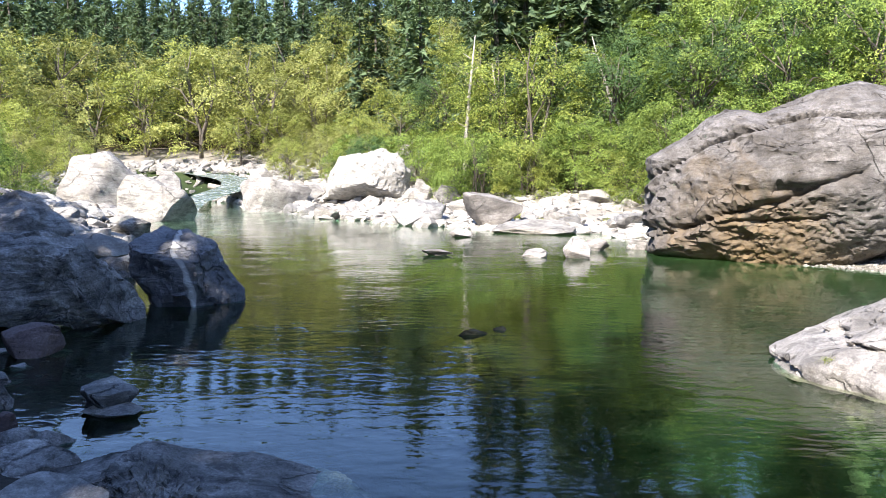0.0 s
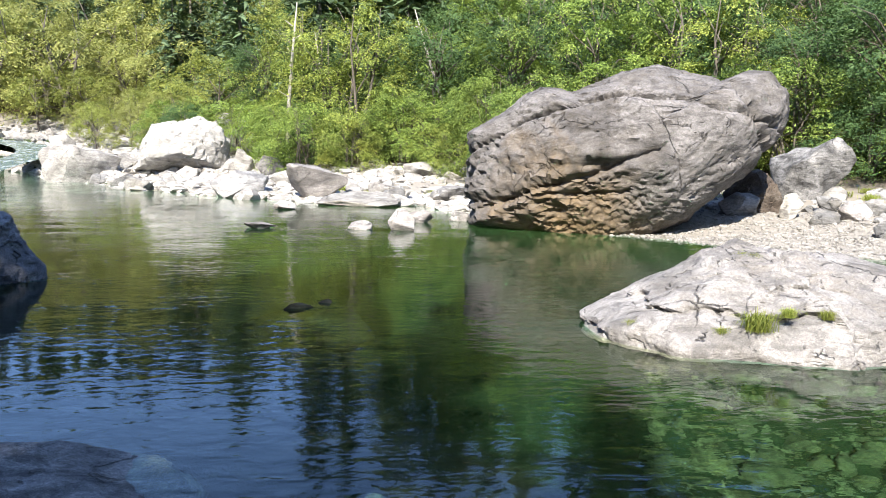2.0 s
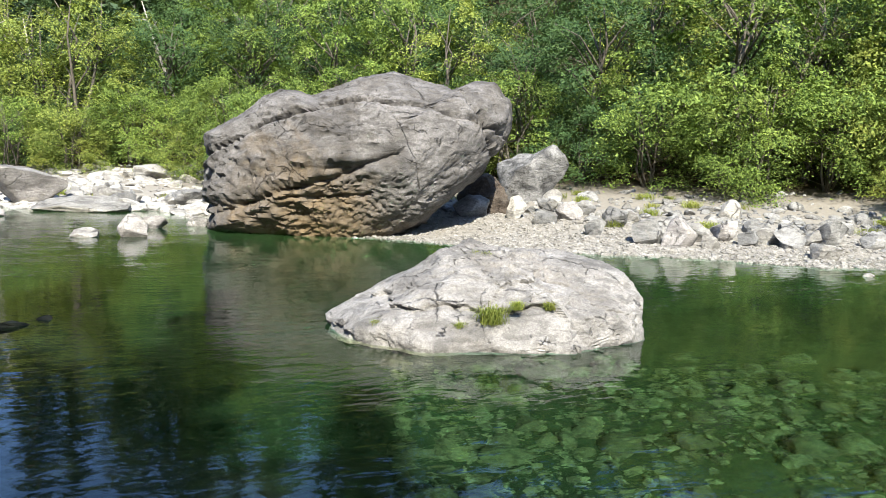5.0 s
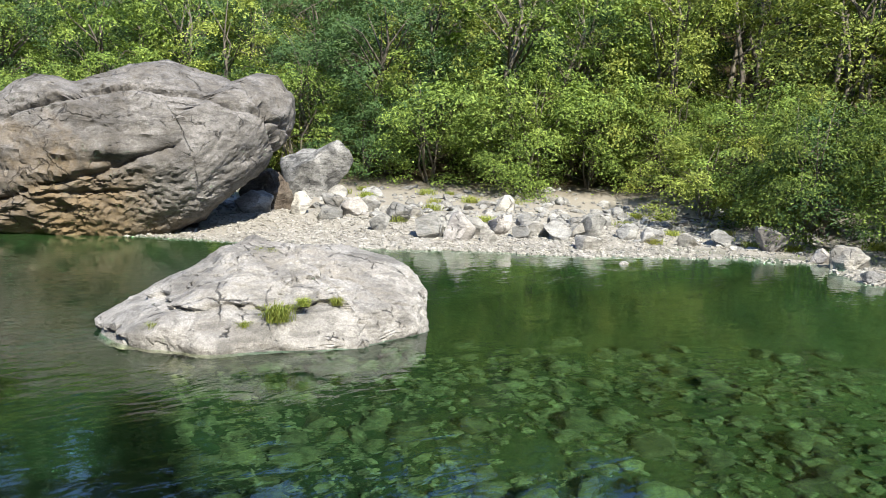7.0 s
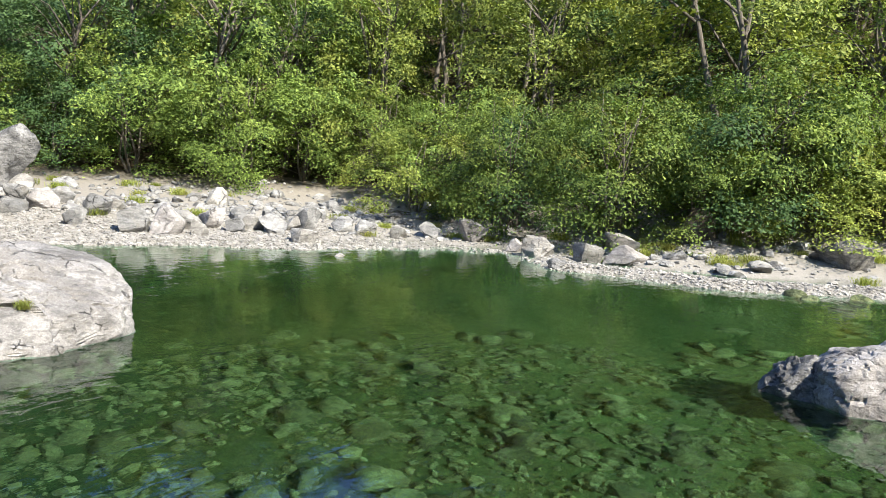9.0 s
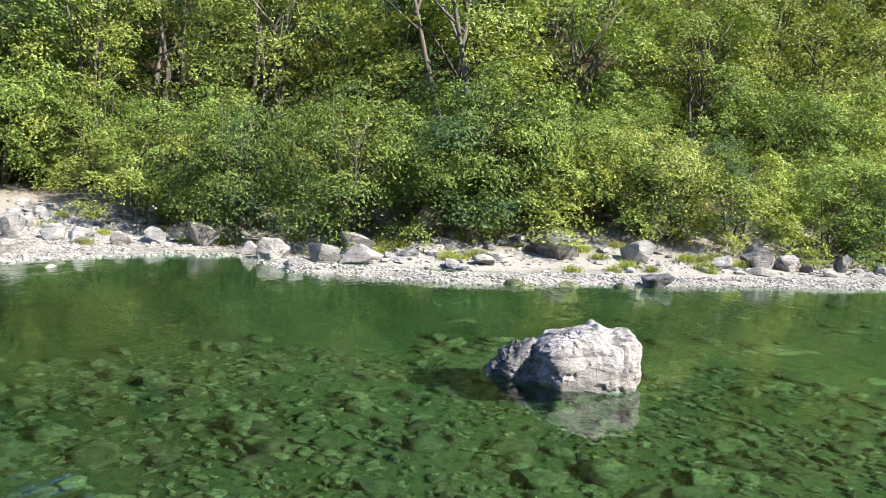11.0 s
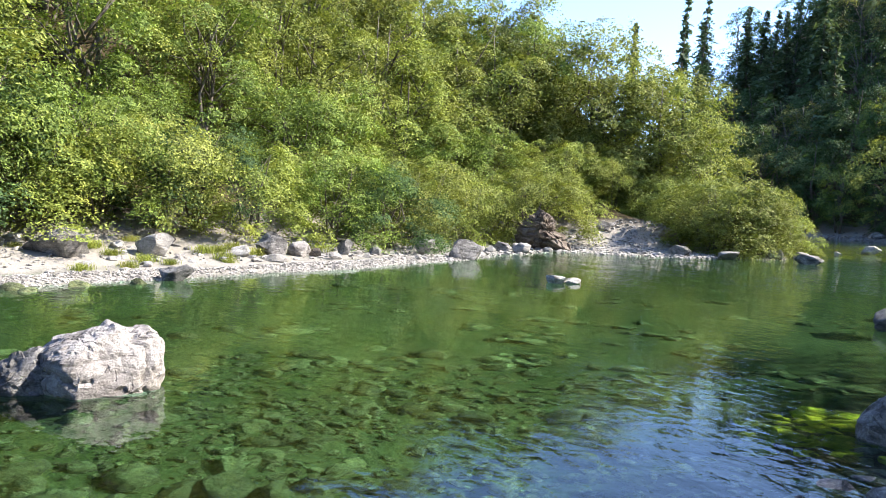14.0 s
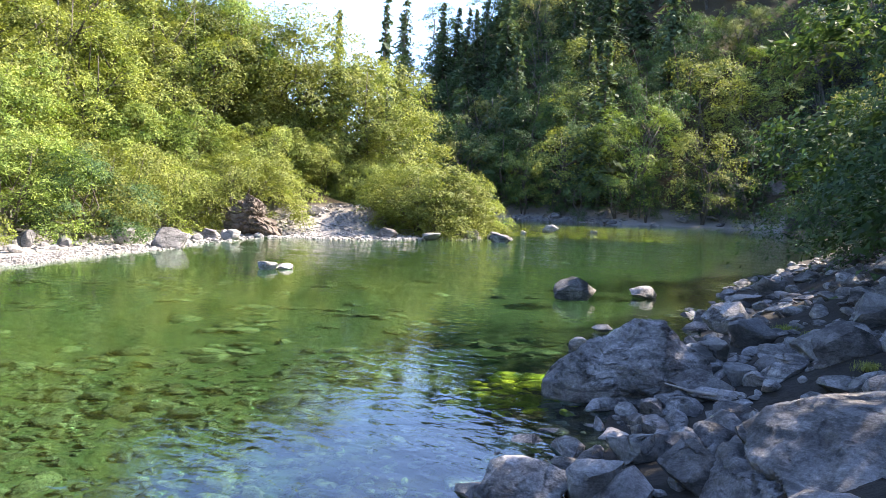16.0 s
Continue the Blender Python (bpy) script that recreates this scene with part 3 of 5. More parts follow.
SLAB = [(-1.0, -0.6), (-0.95, -0.1), (-0.75, 0.45), (-0.55, 0.62), (0.2, 0.7), (1.0, 0.8), (1.3, 0.5), (1.4, -0.6)]
me = profile_rock("boulder", [(1.0 * x, 1.15 * z) for x, z in SLAB], 2.4, M_BLUE, 53, 6, 0.03, 9, 0.74, 0.95, lean=0.25, power=0.5, blocks=0.012, crags=0.014, seam=0.05, grooves=((0.25, 1, 0.2, 0.03, 0.12, 0.0), (1, -0.4, 0.25, 0.025, 0.10, 0.0), (1, 0.5, -0.45, 0.02, 0.07, 0.0)))
set_rock("boulder", me, 168.8, 6.6, 0.30, 0, "large blue-grey slab of rock with dark cracks on the shaded bank", "boulder")
NEAR = [(-1.05, -0.5), (-1.08, -0.1), (-0.85, 0.15), (-0.4, 0.5), (0.1, 0.72), (0.45, 0.7), (0.7, 0.5), (1.0, 0.35), (1.05, 0.05), (0.7, -0.15), (0.3, -0.5)]
me = profile_rock("boulder", [(1.02 * x, 1.02 * z) for x, z in NEAR], 1.5, M_BLUE, 59, 6, 0.04, 11, 0.66, 0.92, blocks=0.03)
set_rock("boulder", me, 155.2, 10.6, 0.30, 10, "blue-grey angular boulder at the edge of the shaded bank", "boulder")
LEDGE = [(-1.5, -0.5), (-1.45, 0.0), (-0.9, 0.2), (-0.3, 0.30), (0.3, 0.16), (0.9, 0.10), (1.5, -0.12), (1.6, -0.5)]
me = profile_rock("boulder", [(1.1 * x, 1.1 * z) for x, z in LEDGE], 2.2, M_BLUE, 61, 6, 0.08, 14, 0.6, 0.9, blocks=0.05)
set_rock("boulder", me, -20.5, 6.3, 0.06, -8, "low dark rock ledge at the shaded water edge", "boulder")

M_DARK = stone("dark_wet_stone", (0.012, 0.016, 0.010), (0.05, 0.058, 0.035), (0.03, 0.03, 0.015), 0.5)
# ---- single rocks: bearing, distance, foot, width, height, kind ----
KINDS = {"W": (M_WHITE, "sun-bleached whitish rock"), "G": (M_GREY, "weathered grey rock"), "P": (M_PINK, "pale pinkish grey rock"), "B": (M_BLUE, "blue-grey angular rock"),
         "N": (M_BROWN, "dark brown layered rock"), "M": (M_MOTTLED, "black and white mottled rock"), "R": (M_RED, "dull reddish rock"), "D": (M_DARK, "dark algae-covered rock")}
SHAPES = {}


def shape(kind, k):
    """A rock of unit width and height, standing on z = 0, sunk by a fifth."""
    if (kind, k) not in SHAPES:
        me = rock_mesh(300 + 17 * k + ord(kind), KINDS[kind][0], 4, 20, 0.085, (1, 0.85, 0.8), 0.36, 0.78)
        co = np.empty(3 * len(me.vertices))
        me.vertices.foreach_get("co", co)
        co = co.reshape(-1, 3)
        lo, hi = co.min(0), co.max(0)
        co = (co - (lo + hi) / 2) / (hi - lo)
        co[:, 2] = (co[:, 2] + 0.5) * 1.3 - 0.3
        me.vertices.foreach_set("co", co.ravel())
        me.set_sharp_from_angle(angle=radians(34))
        me.update()
        SHAPES[(kind, k)] = me
    return SHAPES[(kind, k)]


def single_rocks(rows, where, group):
    for i, (az, dist, foot, wide, high, kind) in enumerate(rows):
        ob = new("rock", shape(kind, (i * 7 + len(rows)) % 4))
        x, y = polar(az, dist)
        foot = base_z(x, y) if foot > 0.04 else foot
        ob.matrix_world = pose(x, y, foot, 0, 0, -az + (0, 180)[i % 2]) @ Matrix.Diagonal((wide, 0.8 * wide, high, 1))
        size = "large " if wide > 1.6 else "small " if wide < 0.6 else ""
        tagged(ob, size + KINDS[kind][1] + where, "rock", group)


UPSTREAM = [(-23.6, 70.0, 0.03, 6.3, 4.8, "W"), (-19.9, 52.9, 0.00, 4.77, 2.85, "W"), (-12.0, 67.0, 0.00, 5.84, 2.75, "W"), (-19.4, 99.1, 4.25, 3.78, 3.80, "W"), (-13.0, 88.8, 4.19, 2.53, 1.85, "W"), (-8.4, 53.4, 0.00, 1.77, 0.85, "W"), (-23.9, 50.9, 0.10, 1.07, 1.05, "N"), (-21.8, 38.4, 0.00, 2.03, 0.86, "B"), (-21.9, 30.2, 0.00, 0.75, 0.63, "G"), (-23.0, 22.7, 0.00, 1.25, 0.52, "B"), (-27.0, 86.8, 0.30, 2.97, 1.53, "G"), (-18.3, 118.2, 0.00, 3.44, 1.58, "W"), (-10.3, 65.8, 0.00, 1.92, 0.91, "W")]
single_rocks(UPSTREAM, " beside the upstream rapids", "rocks upstream")
FAR_LEFT = [(-0.4, 27.6, -0.02, 1.08, 0.21, "P"), (6.7, 27.1, -0.02, 0.87, 0.31, "W"), (9.7, 27.0, 0.00, 0.95, 0.74, "P"), (11.0, 30.3, 0.00, 1.05, 0.45, "P"), (14.0, 31.2, 0.00, 0.93, 0.37, "B"), (6.7, 39.9, 0.00, 4.42, 0.63, "W"), (1.3, 36.5, 0.00, 1.08, 0.40, "P"), (-1.8, 46.0, 0.10, 3.30, 1.50, "G"), (3.6, 44.1, 0.20, 3.31, 1.84, "P"), (4.6, 77.2, 1.20, 2.36, 1.09, "W"), (0.3, 58.6, 2.92, 2.09, 1.34, "B"), (-1.4, 60.5, 1.89, 1.51, 1.98, "W"), (8.2, 43.3, 0.80, 1.52, 0.75, "W"), (13.4, 41.9, 0.10, 1.71, 0.79, "G"), (-2.3, 72.0, 5.70, 5.0, 3.8, "P")]
single_rocks([(1.6, 13.3, -2.2, 1.9, 2.29, "D"), (4.6, 13.2, -2.2, 1.5, 2.27, "D")], " just breaking the surface of the pool", "rocks in the water")
single_rocks(FAR_LEFT, " on the far rocky shore", "rocks on the sunlit far bank")
BEHIND_BOULDER = [(37.6, 36.6, 1.35, 3.3, 2.5, "M"), (33.3, 32.0, 0.53, 1.54, 0.87, "G"), (45.9, 26.8, 0.60, 1.02, 0.84, "G"), (48.1, 26.6, 0.65, 1.15, 1.03, "P"), (57.6, 29.5, 0.50, 1.10, 0.93, "G"), (60.1, 30.5, 0.60, 0.87, 0.64, "G"), (69.6, 30.0, 0.50, 1.12, 0.87, "P"), (51.3, 33.4, 1.10, 0.88, 0.78, "W"), (42.3, 28.0, 1.00, 0.80, 0.63, "G"), (50.2, 26.5, 0.40, 0.57, 0.56, "W"), (52.6, 27.9, 0.40, 0.70, 0.52, "G"), (39.1, 35.6, 1.10, 1.00, 0.64, "W"), (36.6, 31.5, 0.70, 0.81, 0.92, "W")]
single_rocks(BEHIND_BOULDER, " behind the gravel fan", "rocks on the sunlit far bank")
FAN_TOP = [(38.8, 33.0, 0.7, 0.9, 0.6, "G"), (40.4, 31.2, 0.7, 1.1, 0.7, "P"), (41.6, 32.4, 0.7, 0.8, 0.6, "G"), (43.6, 29.6, 0.7, 1.0, 0.75, "G"), (44.7, 31.0, 0.7, 0.7, 0.5, "W"), (47.0, 28.4, 0.7, 0.9, 0.7, "G"), (49.2, 28.0, 0.6, 1.0, 0.65, "G"), (51.0, 28.4, 0.6, 0.9, 0.7, "P"), (53.8, 28.6, 0.6, 0.8, 0.6, "W"), (55.2, 28.2, 0.6, 1.0, 0.7, "G"), (56.6, 29.4, 0.6, 0.7, 0.55, "W"), (61.8, 29.6, 0.5, 0.9, 0.6, "G"), (64.2, 29.8, 0.5, 0.7, 0.5, "W"), (66.4, 30.4, 0.5, 0.8, 0.6, "G")]
single_rocks(FAN_TOP, " in a row above the gravel fan", "rocks on the sunlit far bank")
BANK_MID = [(74.4, 26.5, 0.05, 1.08, 0.67, "W"), (75.8, 23.2, -0.05, 0.62, 0.38, "M"), (57.4, 26.5, 0.05, 0.92, 0.50, "W"), (72.8, 27.6, 0.10, 0.72, 0.48, "P"), (60.0, 23.1, -0.03, 0.30, 0.12, "W"), (74.4, 26.6, 0.05, 1.12, 0.70, "W"), (80.3, 28.1, 0.40, 1.24, 0.76, "P"), (80.7, 26.1, 0.02, 1.49, 0.61, "P"), (84.0, 26.9, 0.02, 0.81, 0.52, "M"), (85.5, 29.5, 0.45, 1.17, 1.25, "N"), (78.0, 26.0, 0.10, 1.04, 0.71, "W"), (94.5, 28.6, 0.15, 2.08, 0.93, "B"), (100.6, 29.8, 0.15, 1.41, 0.84, "G")]
single_rocks(BANK_MID, " at the edge of the gravel bank", "rocks on the sunlit far bank")
BANK_RIGHT = [(102.0, 23.9, 0.00, 0.97, 0.48, "M"), (108.4, 31.4, 0.15, 1.25, 0.96, "B"), (106.3, 30.9, 0.15, 0.75, 0.42, "G"), (111.5, 32.8, 0.20, 0.56, 0.37, "N"), (113.6, 34.1, 0.20, 0.72, 0.68, "G"), (110.3, 32.5, 0.30, 0.98, 0.66, "P"), (122.4, 35.4, 0.00, 1.55, 0.9, "B"), (119.4, 36.8, 0.10, 0.98, 0.75, "G"), (125.0, 41.6, 0.05, 1.04, 0.58, "B"), (126.4, 41.0, 0.05, 1.02, 0.57, "G"), (132.2, 50.3, 0.70, 0.97, 0.52, "B"), (136.7, 50.4, 0.89, 1.37, 0.68, "N"), (137.5, 46.4, 0.40, 1.25, 0.59, "B")]
single_rocks(BANK_RIGHT, " on the far gravel bar", "rocks on the sunlit far bank")
DOWNSTREAM = [(129.0, 26.4, 0.00, 0.67, 0.26, "W"), (130.2, 26.5, 0.00, 0.56, 0.19, "W"), (145.7, 45.4, 0.00, 1.50, 0.54, "B"), (145.6, 49.4, 0.37, 1.46, 0.79, "W"), (143.7, 48.2, 0.00, 0.88, 0.62, "G"), (140.7, 45.4, 0.00, 1.15, 0.44, "G"), (149.3, 61.9, 0.00, 1.31, 0.60, "W"), (147.4, 56.2, 0.00, 0.48, 0.31, "W"), (152.4, 61.7, 0.00, 0.56, 0.30, "W"), (161.4, 96.4, 0.22, 4.89, 3.53, "N"), (164.1, 98.2, 0.37, 4.20, 3.87, "N")]
single_rocks(DOWNSTREAM, " by the downstream point", "rocks downstream")
NEAR_RIGHT = [(151.2, 21.0, 0.00, 1.12, 0.59, "B"), (156.0, 22.0, 0.00, 0.75, 0.33, "B"), (151.9, 13.5, 0.00, 0.46, 0.29, "W"), (161.7, 15.7, 0.20, 0.97, 0.62, "B"), (163.4, 12.9, 0.25, 0.74, 0.44, "G"), (160.7, 11.1, 0.15, 0.50, 0.39, "W"), (162.8, 10.0, 0.25, 0.42, 0.25, "G"), (164.5, 10.1, 0.30, 0.33, 0.25, "B"), (169.3, 9.8, 0.45, 0.77, 0.35, "B"), (170.7, 11.4, 0.60, 0.54, 0.42, "G"), (170.1, 14.6, 0.80, 0.55, 0.26, "B"), (153.3, 15.8, 0.00, 0.44, 0.15, "B")]
single_rocks(NEAR_RIGHT, " on the shaded near bank", "rocks on the shaded near bank")
NEAR_RIGHT_LOW = [(148.3, 6.8, 0.00, 0.90, 0.35, "B"), (153.2, 6.6, 0.10, 0.48, 0.38, "G"), (156.4, 7.7, 0.10, 0.69, 0.30, "G"), (160.2, 6.7, 0.20, 0.63, 0.36, "B"), (161.1, 8.0, 0.30, 0.45, 0.21, "B"), (154.6, 8.7, 0.00, 0.37, 0.10, "P"), (156.1, 8.7, 0.10, 0.16, 0.13, "G"), (160.3, 9.7, 0.10, 0.76, 0.29, "B"), (160.1, 17.5, 0.05, 0.42, 0.40, "B"), (162.8, 20.7, 0.25, 0.78, 0.32, "G"), (164.4, 22.2, 0.35, 0.95, 0.49, "B")]
single_rocks(NEAR_RIGHT_LOW, " on the shaded near bank", "rocks on the shaded near bank")
NEAR_LEFT = [(-23.3, 9.7, 0.0, 0.62, 0.34, "G"), (-27.8, 13.0, 0.00, 0.86, 0.45, "R"), (-23.2, 9.5, 0.02, 0.57, 0.27, "G"), (-23.2, 9.3, -0.03, 0.67, 0.13, "B"), (-27.0, 8.6, 0.05, 0.55, 0.25, "B"), (-29.3, 8.4, 0.10, 0.55, 0.21, "B"), (-27.9, 7.6, 0.10, 0.71, 0.25, "B"), (-27.5, 5.8, 0.35, 0.78, 0.24, "G"), (-30.2, 10.1, 0.20, 0.40, 0.47, "B"), (-29.7, 9.0, 0.20, 0.25, 0.22, "R"), (-27.8, 25.9, 0.50, 2.36, 1.51, "B"), (-28.8, 12.2, 0.10, 0.41, 0.29, "B")]
single_rocks(NEAR_LEFT, " at the shaded water edge", "rocks on the shaded near bank")

ROCKS = [rock_mesh(100 + i, m, 3, 10, 0.10, (1, s, z)) for i, (m, s, z) in enumerate(((M_WHITE, 0.8, 0.6), (M_GREY, 0.9, 0.7), (M_PINK, 0.75, 0.6), (M_WHITE, 1.0, 0.5), (M_GREY, 0.7, 0.75), (M_PEBBLE, 0.85, 0.6)))]
SHADE = [rock_mesh(140 + i, m, 4, 16, 0.09, (1, s, z)) for i, (m, s, z) in enumerate(((M_BLUE, 0.8, 0.6), (M_GREY, 0.9, 0.65), (M_BLUE, 0.75, 0.7), (M_GREY, 0.7, 0.5)))]
rng = np.random.default_rng(7)


def scatter_rocks(line, count, d_lo, d_hi, s_lo, s_hi, kinds, label, group, sink=0.25, power=2.5):
    """Loose rocks along a stretch of the shore, d metres from the water's edge; most of them small."""
    line = np.array(line, dtype=float)
    seg = np.hypot(*np.diff(line, axis=0).T)
    cum = np.concatenate([[0], np.cumsum(seg)])
    done = 0
    tries = 0
    while done < count and tries < count * 20:
        tries += 1
        s = rng.uniform(0, cum[-1])
        i = min(np.searchsorted(cum, s, "right") - 1, len(seg) - 1)
        p = line[i] + (line[i + 1] - line[i]) * (s - cum[i]) / seg[i]
        p = p + rng.normal(size=2) * (d_hi - d_lo)
        d = shore_distance(p[None])[0][0]
        if not d_lo < d < d_hi:
            continue
        size = s_lo + (s_hi - s_lo) * rng.uniform() ** power
        ob = new("rock", kinds[rng.integers(len(kinds))])
        sc = size * rng.uniform(0.8, 1.2, 3)
        z = base_z(*p) + sc[2] * (0.6 - sink) * 0.6
        ob.matrix_world = pose(p[0], p[1], z, rng.uniform(-18, 18), rng.uniform(-18, 18), rng.uniform(0, 360)) @ Matrix.Diagonal((*sc, 1))
        tagged(ob, label, "rock", group)
        done += 1


scatter_rocks([(-13, 66), (-8.8, 54.6), (-2, 46), (3.4, 40.4), (8, 39)], 50, -0.3, 12, 0.4, 1.3, ROCKS, "bleached angular rock on the far bank", "rocks on the sunlit far bank")
scatter_rocks([(18.6, 15.8), (20.4, 13.2), (24.6, 10.8), (25.4, 8.0), (22.3, 5.6)], 60, 5.5, 13, 0.2, 0.6, ROCKS[1:3] + ROCKS[4:5], "grey rock above the far gravel bank", "rocks on the sunlit far bank")
scatter_rocks([(22.3, 5.6), (21.7, 1), (23.3, -3.6), (25.3, -9.5), (26.9, -13.5), (29.5, -18.5)], 25, 2.5, 8, 0.15, 0.5, ROCKS, "pale grey rock behind the gravel bar", "rocks on the sunlit far bank")
scatter_rocks([(29.5, -18.5), (34.6, -27.5), (30.5, -31), (28.2, -38.5)], 20, -0.3, 4, 0.2, 0.6, ROCKS, "grey rock on the downstream bank", "rocks on the sunlit far bank")
scatter_rocks([(-21, 52), (-15, 38), (-9.5, 25), (-7, 16.5), (-5.6, 12.5)], 14, -1.0, 3, 0.3, 0.9, SHADE, "blue-grey rock on the shaded near bank", "rocks on the shaded near bank")
scatter_rocks([(9, -34), (7.6, -24), (5.6, -15), (4.6, -9.5), (3.2, -5.6)], 25, -0.5, 3.5, 0.15, 0.4, SHADE, "blue-grey rock on the shaded near bank", "rocks on the shaded near bank")
scatter_rocks([(25, -88), (37, -79), (48, -80)], 10, 0, 4, 0.4, 1.6, SHADE, "dark rock at the foot of the shaded slope", "rocks on the shaded far slope")


def stones_stuff(name, seed, count, where, s_lo, s_hi, material, label, level=1, flat=0.55, power=3.0, facets=9):
    """Stones too many to count, as one mesh."""
    r = np.random.default_rng(seed)
    base, faces = ico(level)
    faces = np.array(faces)
    shapes = [cut_planes(base * (1 + 0.16 * fbm(base, 1.5, 4, seed + 7.0 * i))[:, None], r, facets, 0.4, 0.85) * np.array((1, r.uniform(0.55, 0.95), flat * r.uniform(0.7, 1.2))) for i in range(8)]
    vs, fs, at = [], [], 0
    for x, y in where(r, count):
        a, s = r.uniform(0, 6.28), s_lo + (s_hi - s_lo) * r.uniform() ** power
        v = shapes[r.integers(8)] * s
        c, k = math.cos(a), math.sin(a)
        v[:, 2] += v[:, 0] * r.uniform(-0.35, 0.35)
        vs.append(np.stack([v[:, 0] * c - v[:, 1] * k + x, v[:, 0] * k + v[:, 1] * c + y, v[:, 2]], -1))
        fs.append(faces + at)
        at += len(base)
    v = np.concatenate(vs)
    cx = v.reshape(-1, len(base), 3).mean(1)
    v[:, 2] += np.repeat(ground_height(cx[:, 0], cx[:, 1]), len(base)) + 0.01
    tagged(new(name, mesh_of(name, v, np.concatenate(fs), material, True, 30)), label, "stones", kind="stuff")


def along_shore(line, d_lo, d_hi, az_hi=180):
    line = np.array(line, dtype=float)
    def where(r, count):
        out = []
        while len(out) < count:
            i = r.integers(len(line) - 1, size=4000)
            p = line[i] + (line[i + 1] - line[i]) * r.uniform(size=(4000, 1)) + r.normal(size=(4000, 2)) * (d_hi - d_lo) * 0.7
            d, _ = shore_distance(p)
            out.extend(p[(d > d_lo) & (d < d_hi) & (np.degrees(np.arctan2(p[:, 0], p[:, 1])) < az_hi)].tolist())
        return out[:count]
    return where


FAR_ROCKY = [(-13, 66), (-8.8, 54.6), (-2, 46), (3.4, 40.4), (8, 39), (9, 30)]
FAN = [(11.5, 24.2), (16.3, 17.4), (18.6, 15.8), (20.4, 13.2)]
BAR = [(22.3, 5.6), (21.7, 1), (23.3, -3.6), (25.3, -9.5), (26.9, -13.5), (29.5, -18.5)]
POINT = [(29.5, -18.5), (34.6, -27.5), (30.5, -31), (28.2, -38.5), (30, -43)]
HITHER = [(9, -34), (7.6, -24), (5.6, -15), (4.6, -9.5), (3.2, -5.6)]
stones_stuff("gravel", 3, 12000, along_shore(FAN, -0.3, 8), 0.04, 0.15, M_PEBBLE, "pale grey cobbles of the gravel fan")
stones_stuff("gravel", 4, 7000, along_shore(BAR, -0.3, 1.5), 0.03, 0.12, M_PEBBLE, "pale grey cobbles of the gravel bar")
stones_stuff("gravel", 13, 5500, along_shore(POINT, -0.3, 8), 0.06, 0.26, M_PEBBLE, "pale grey cobbles of the downstream point")
stones_stuff("broken_rock", 5, 1500, along_shore(FAR_ROCKY, -0.6, 15, 20), 0.2, 0.95, M_WHITE, "bleached broken rock of the far bank", 2)
stones_stuff("broken_rock", 15, 900, along_shore(FAN[1:] + [(24.6, 10.8), (25.4, 8)], 6.5, 15), 0.12, 0.5, M_GREY, "pale broken rock above the gravel fan", 2)
stones_stuff("broken_rock", 16, 420, along_shore([(24.6, 10.8), (25.4, 8)] + BAR, 3.2, 8.0), 0.06, 0.34, M_GREY, "grey stones scattered on the far bank", 2)
stones_stuff("broken_rock", 17, 900, along_shore([(-24, 100), (-13, 66), (-21, 52), (-30, 70), (-17, 84)], -6, 9), 0.3, 1.5, M_WHITE, "bleached rocks in the upstream rapids", 2)
def spread(az_lo, az_hi, lo, hi):
    def where(r, count):
        q, a = np.sqrt(r.uniform(lo ** 2, hi ** 2, count)), np.radians(r.uniform(az_lo, az_hi, count))
        return np.stack([q * np.sin(a), q * np.cos(a)], -1).tolist()
    return where


stones_stuff("gravel", 27, 900, along_shore([(54, -81.5), (48, -80), (42, -79.5)], -0.3, 4), 0.1, 0.4, M_WHITE, "pale sunlit gravel at the foot of the far slope")
stones_stuff("broken_rock", 18, 2200, spread(-31, -4, 62, 118), 0.25, 1.5, M_WHITE, "bleached rocks of the upstream rapids", 1, 0.6)
stones_stuff("broken_rock", 20, 500, spread(-31, -14, 40, 66), 0.15, 0.9, M_GREY, "grey rocks of the upstream rapids", 2, 0.6)
stones_stuff("cobbles", 6, 900, along_shore(HITHER, -1.0, 4), 0.06, 0.42, M_BLUE, "blue-grey cobbles of the shaded bank", 2)
stones_stuff("cobbles", 7, 500, along_shore([(-15, 38), (-10.5, 25), (-8.4, 16.5), (-7.4, 12.5)], -1.5, 4), 0.08, 0.45, M_BLUE, "blue-grey cobbles of the shaded bank", 2)
stones_stuff("cobbles", 12, 260, along_shore([(4.6, -9.5), (3.2, -5.6), (2.6, -2)], -0.4, 5), 0.06, 0.34, M_BLUE, "blue-grey cobbles of the shaded bank", 2)
stones_stuff("cobbles", 14, 220, along_shore([(-1.6, 5.8), (-3.3, 6.7), (-5.2, 8.6), (-7.4, 12.5)], -0.2, 3), 0.06, 0.35, M_BLUE, "blue-grey cobbles of the shaded bank", 2)


def sector(az_lo, az_hi, lo, hi, out=0.3):
    def where(r, count):
        q, a = np.sqrt(r.uniform(lo ** 2, hi ** 2, 6 * count)), np.radians(r.uniform(az_lo, az_hi, 6 * count))
        p = np.stack([q * np.sin(a), q * np.cos(a)], -1)
        d, _ = shore_distance(p)
        # in drifts, with bare silt between
        return p[(d < -out) & (fbm(np.c_[p, 0 * d], 0.45, 2, 5) + 0.55 * r.uniform(size=len(p)) > 0.02)][:count].tolist()
    return where


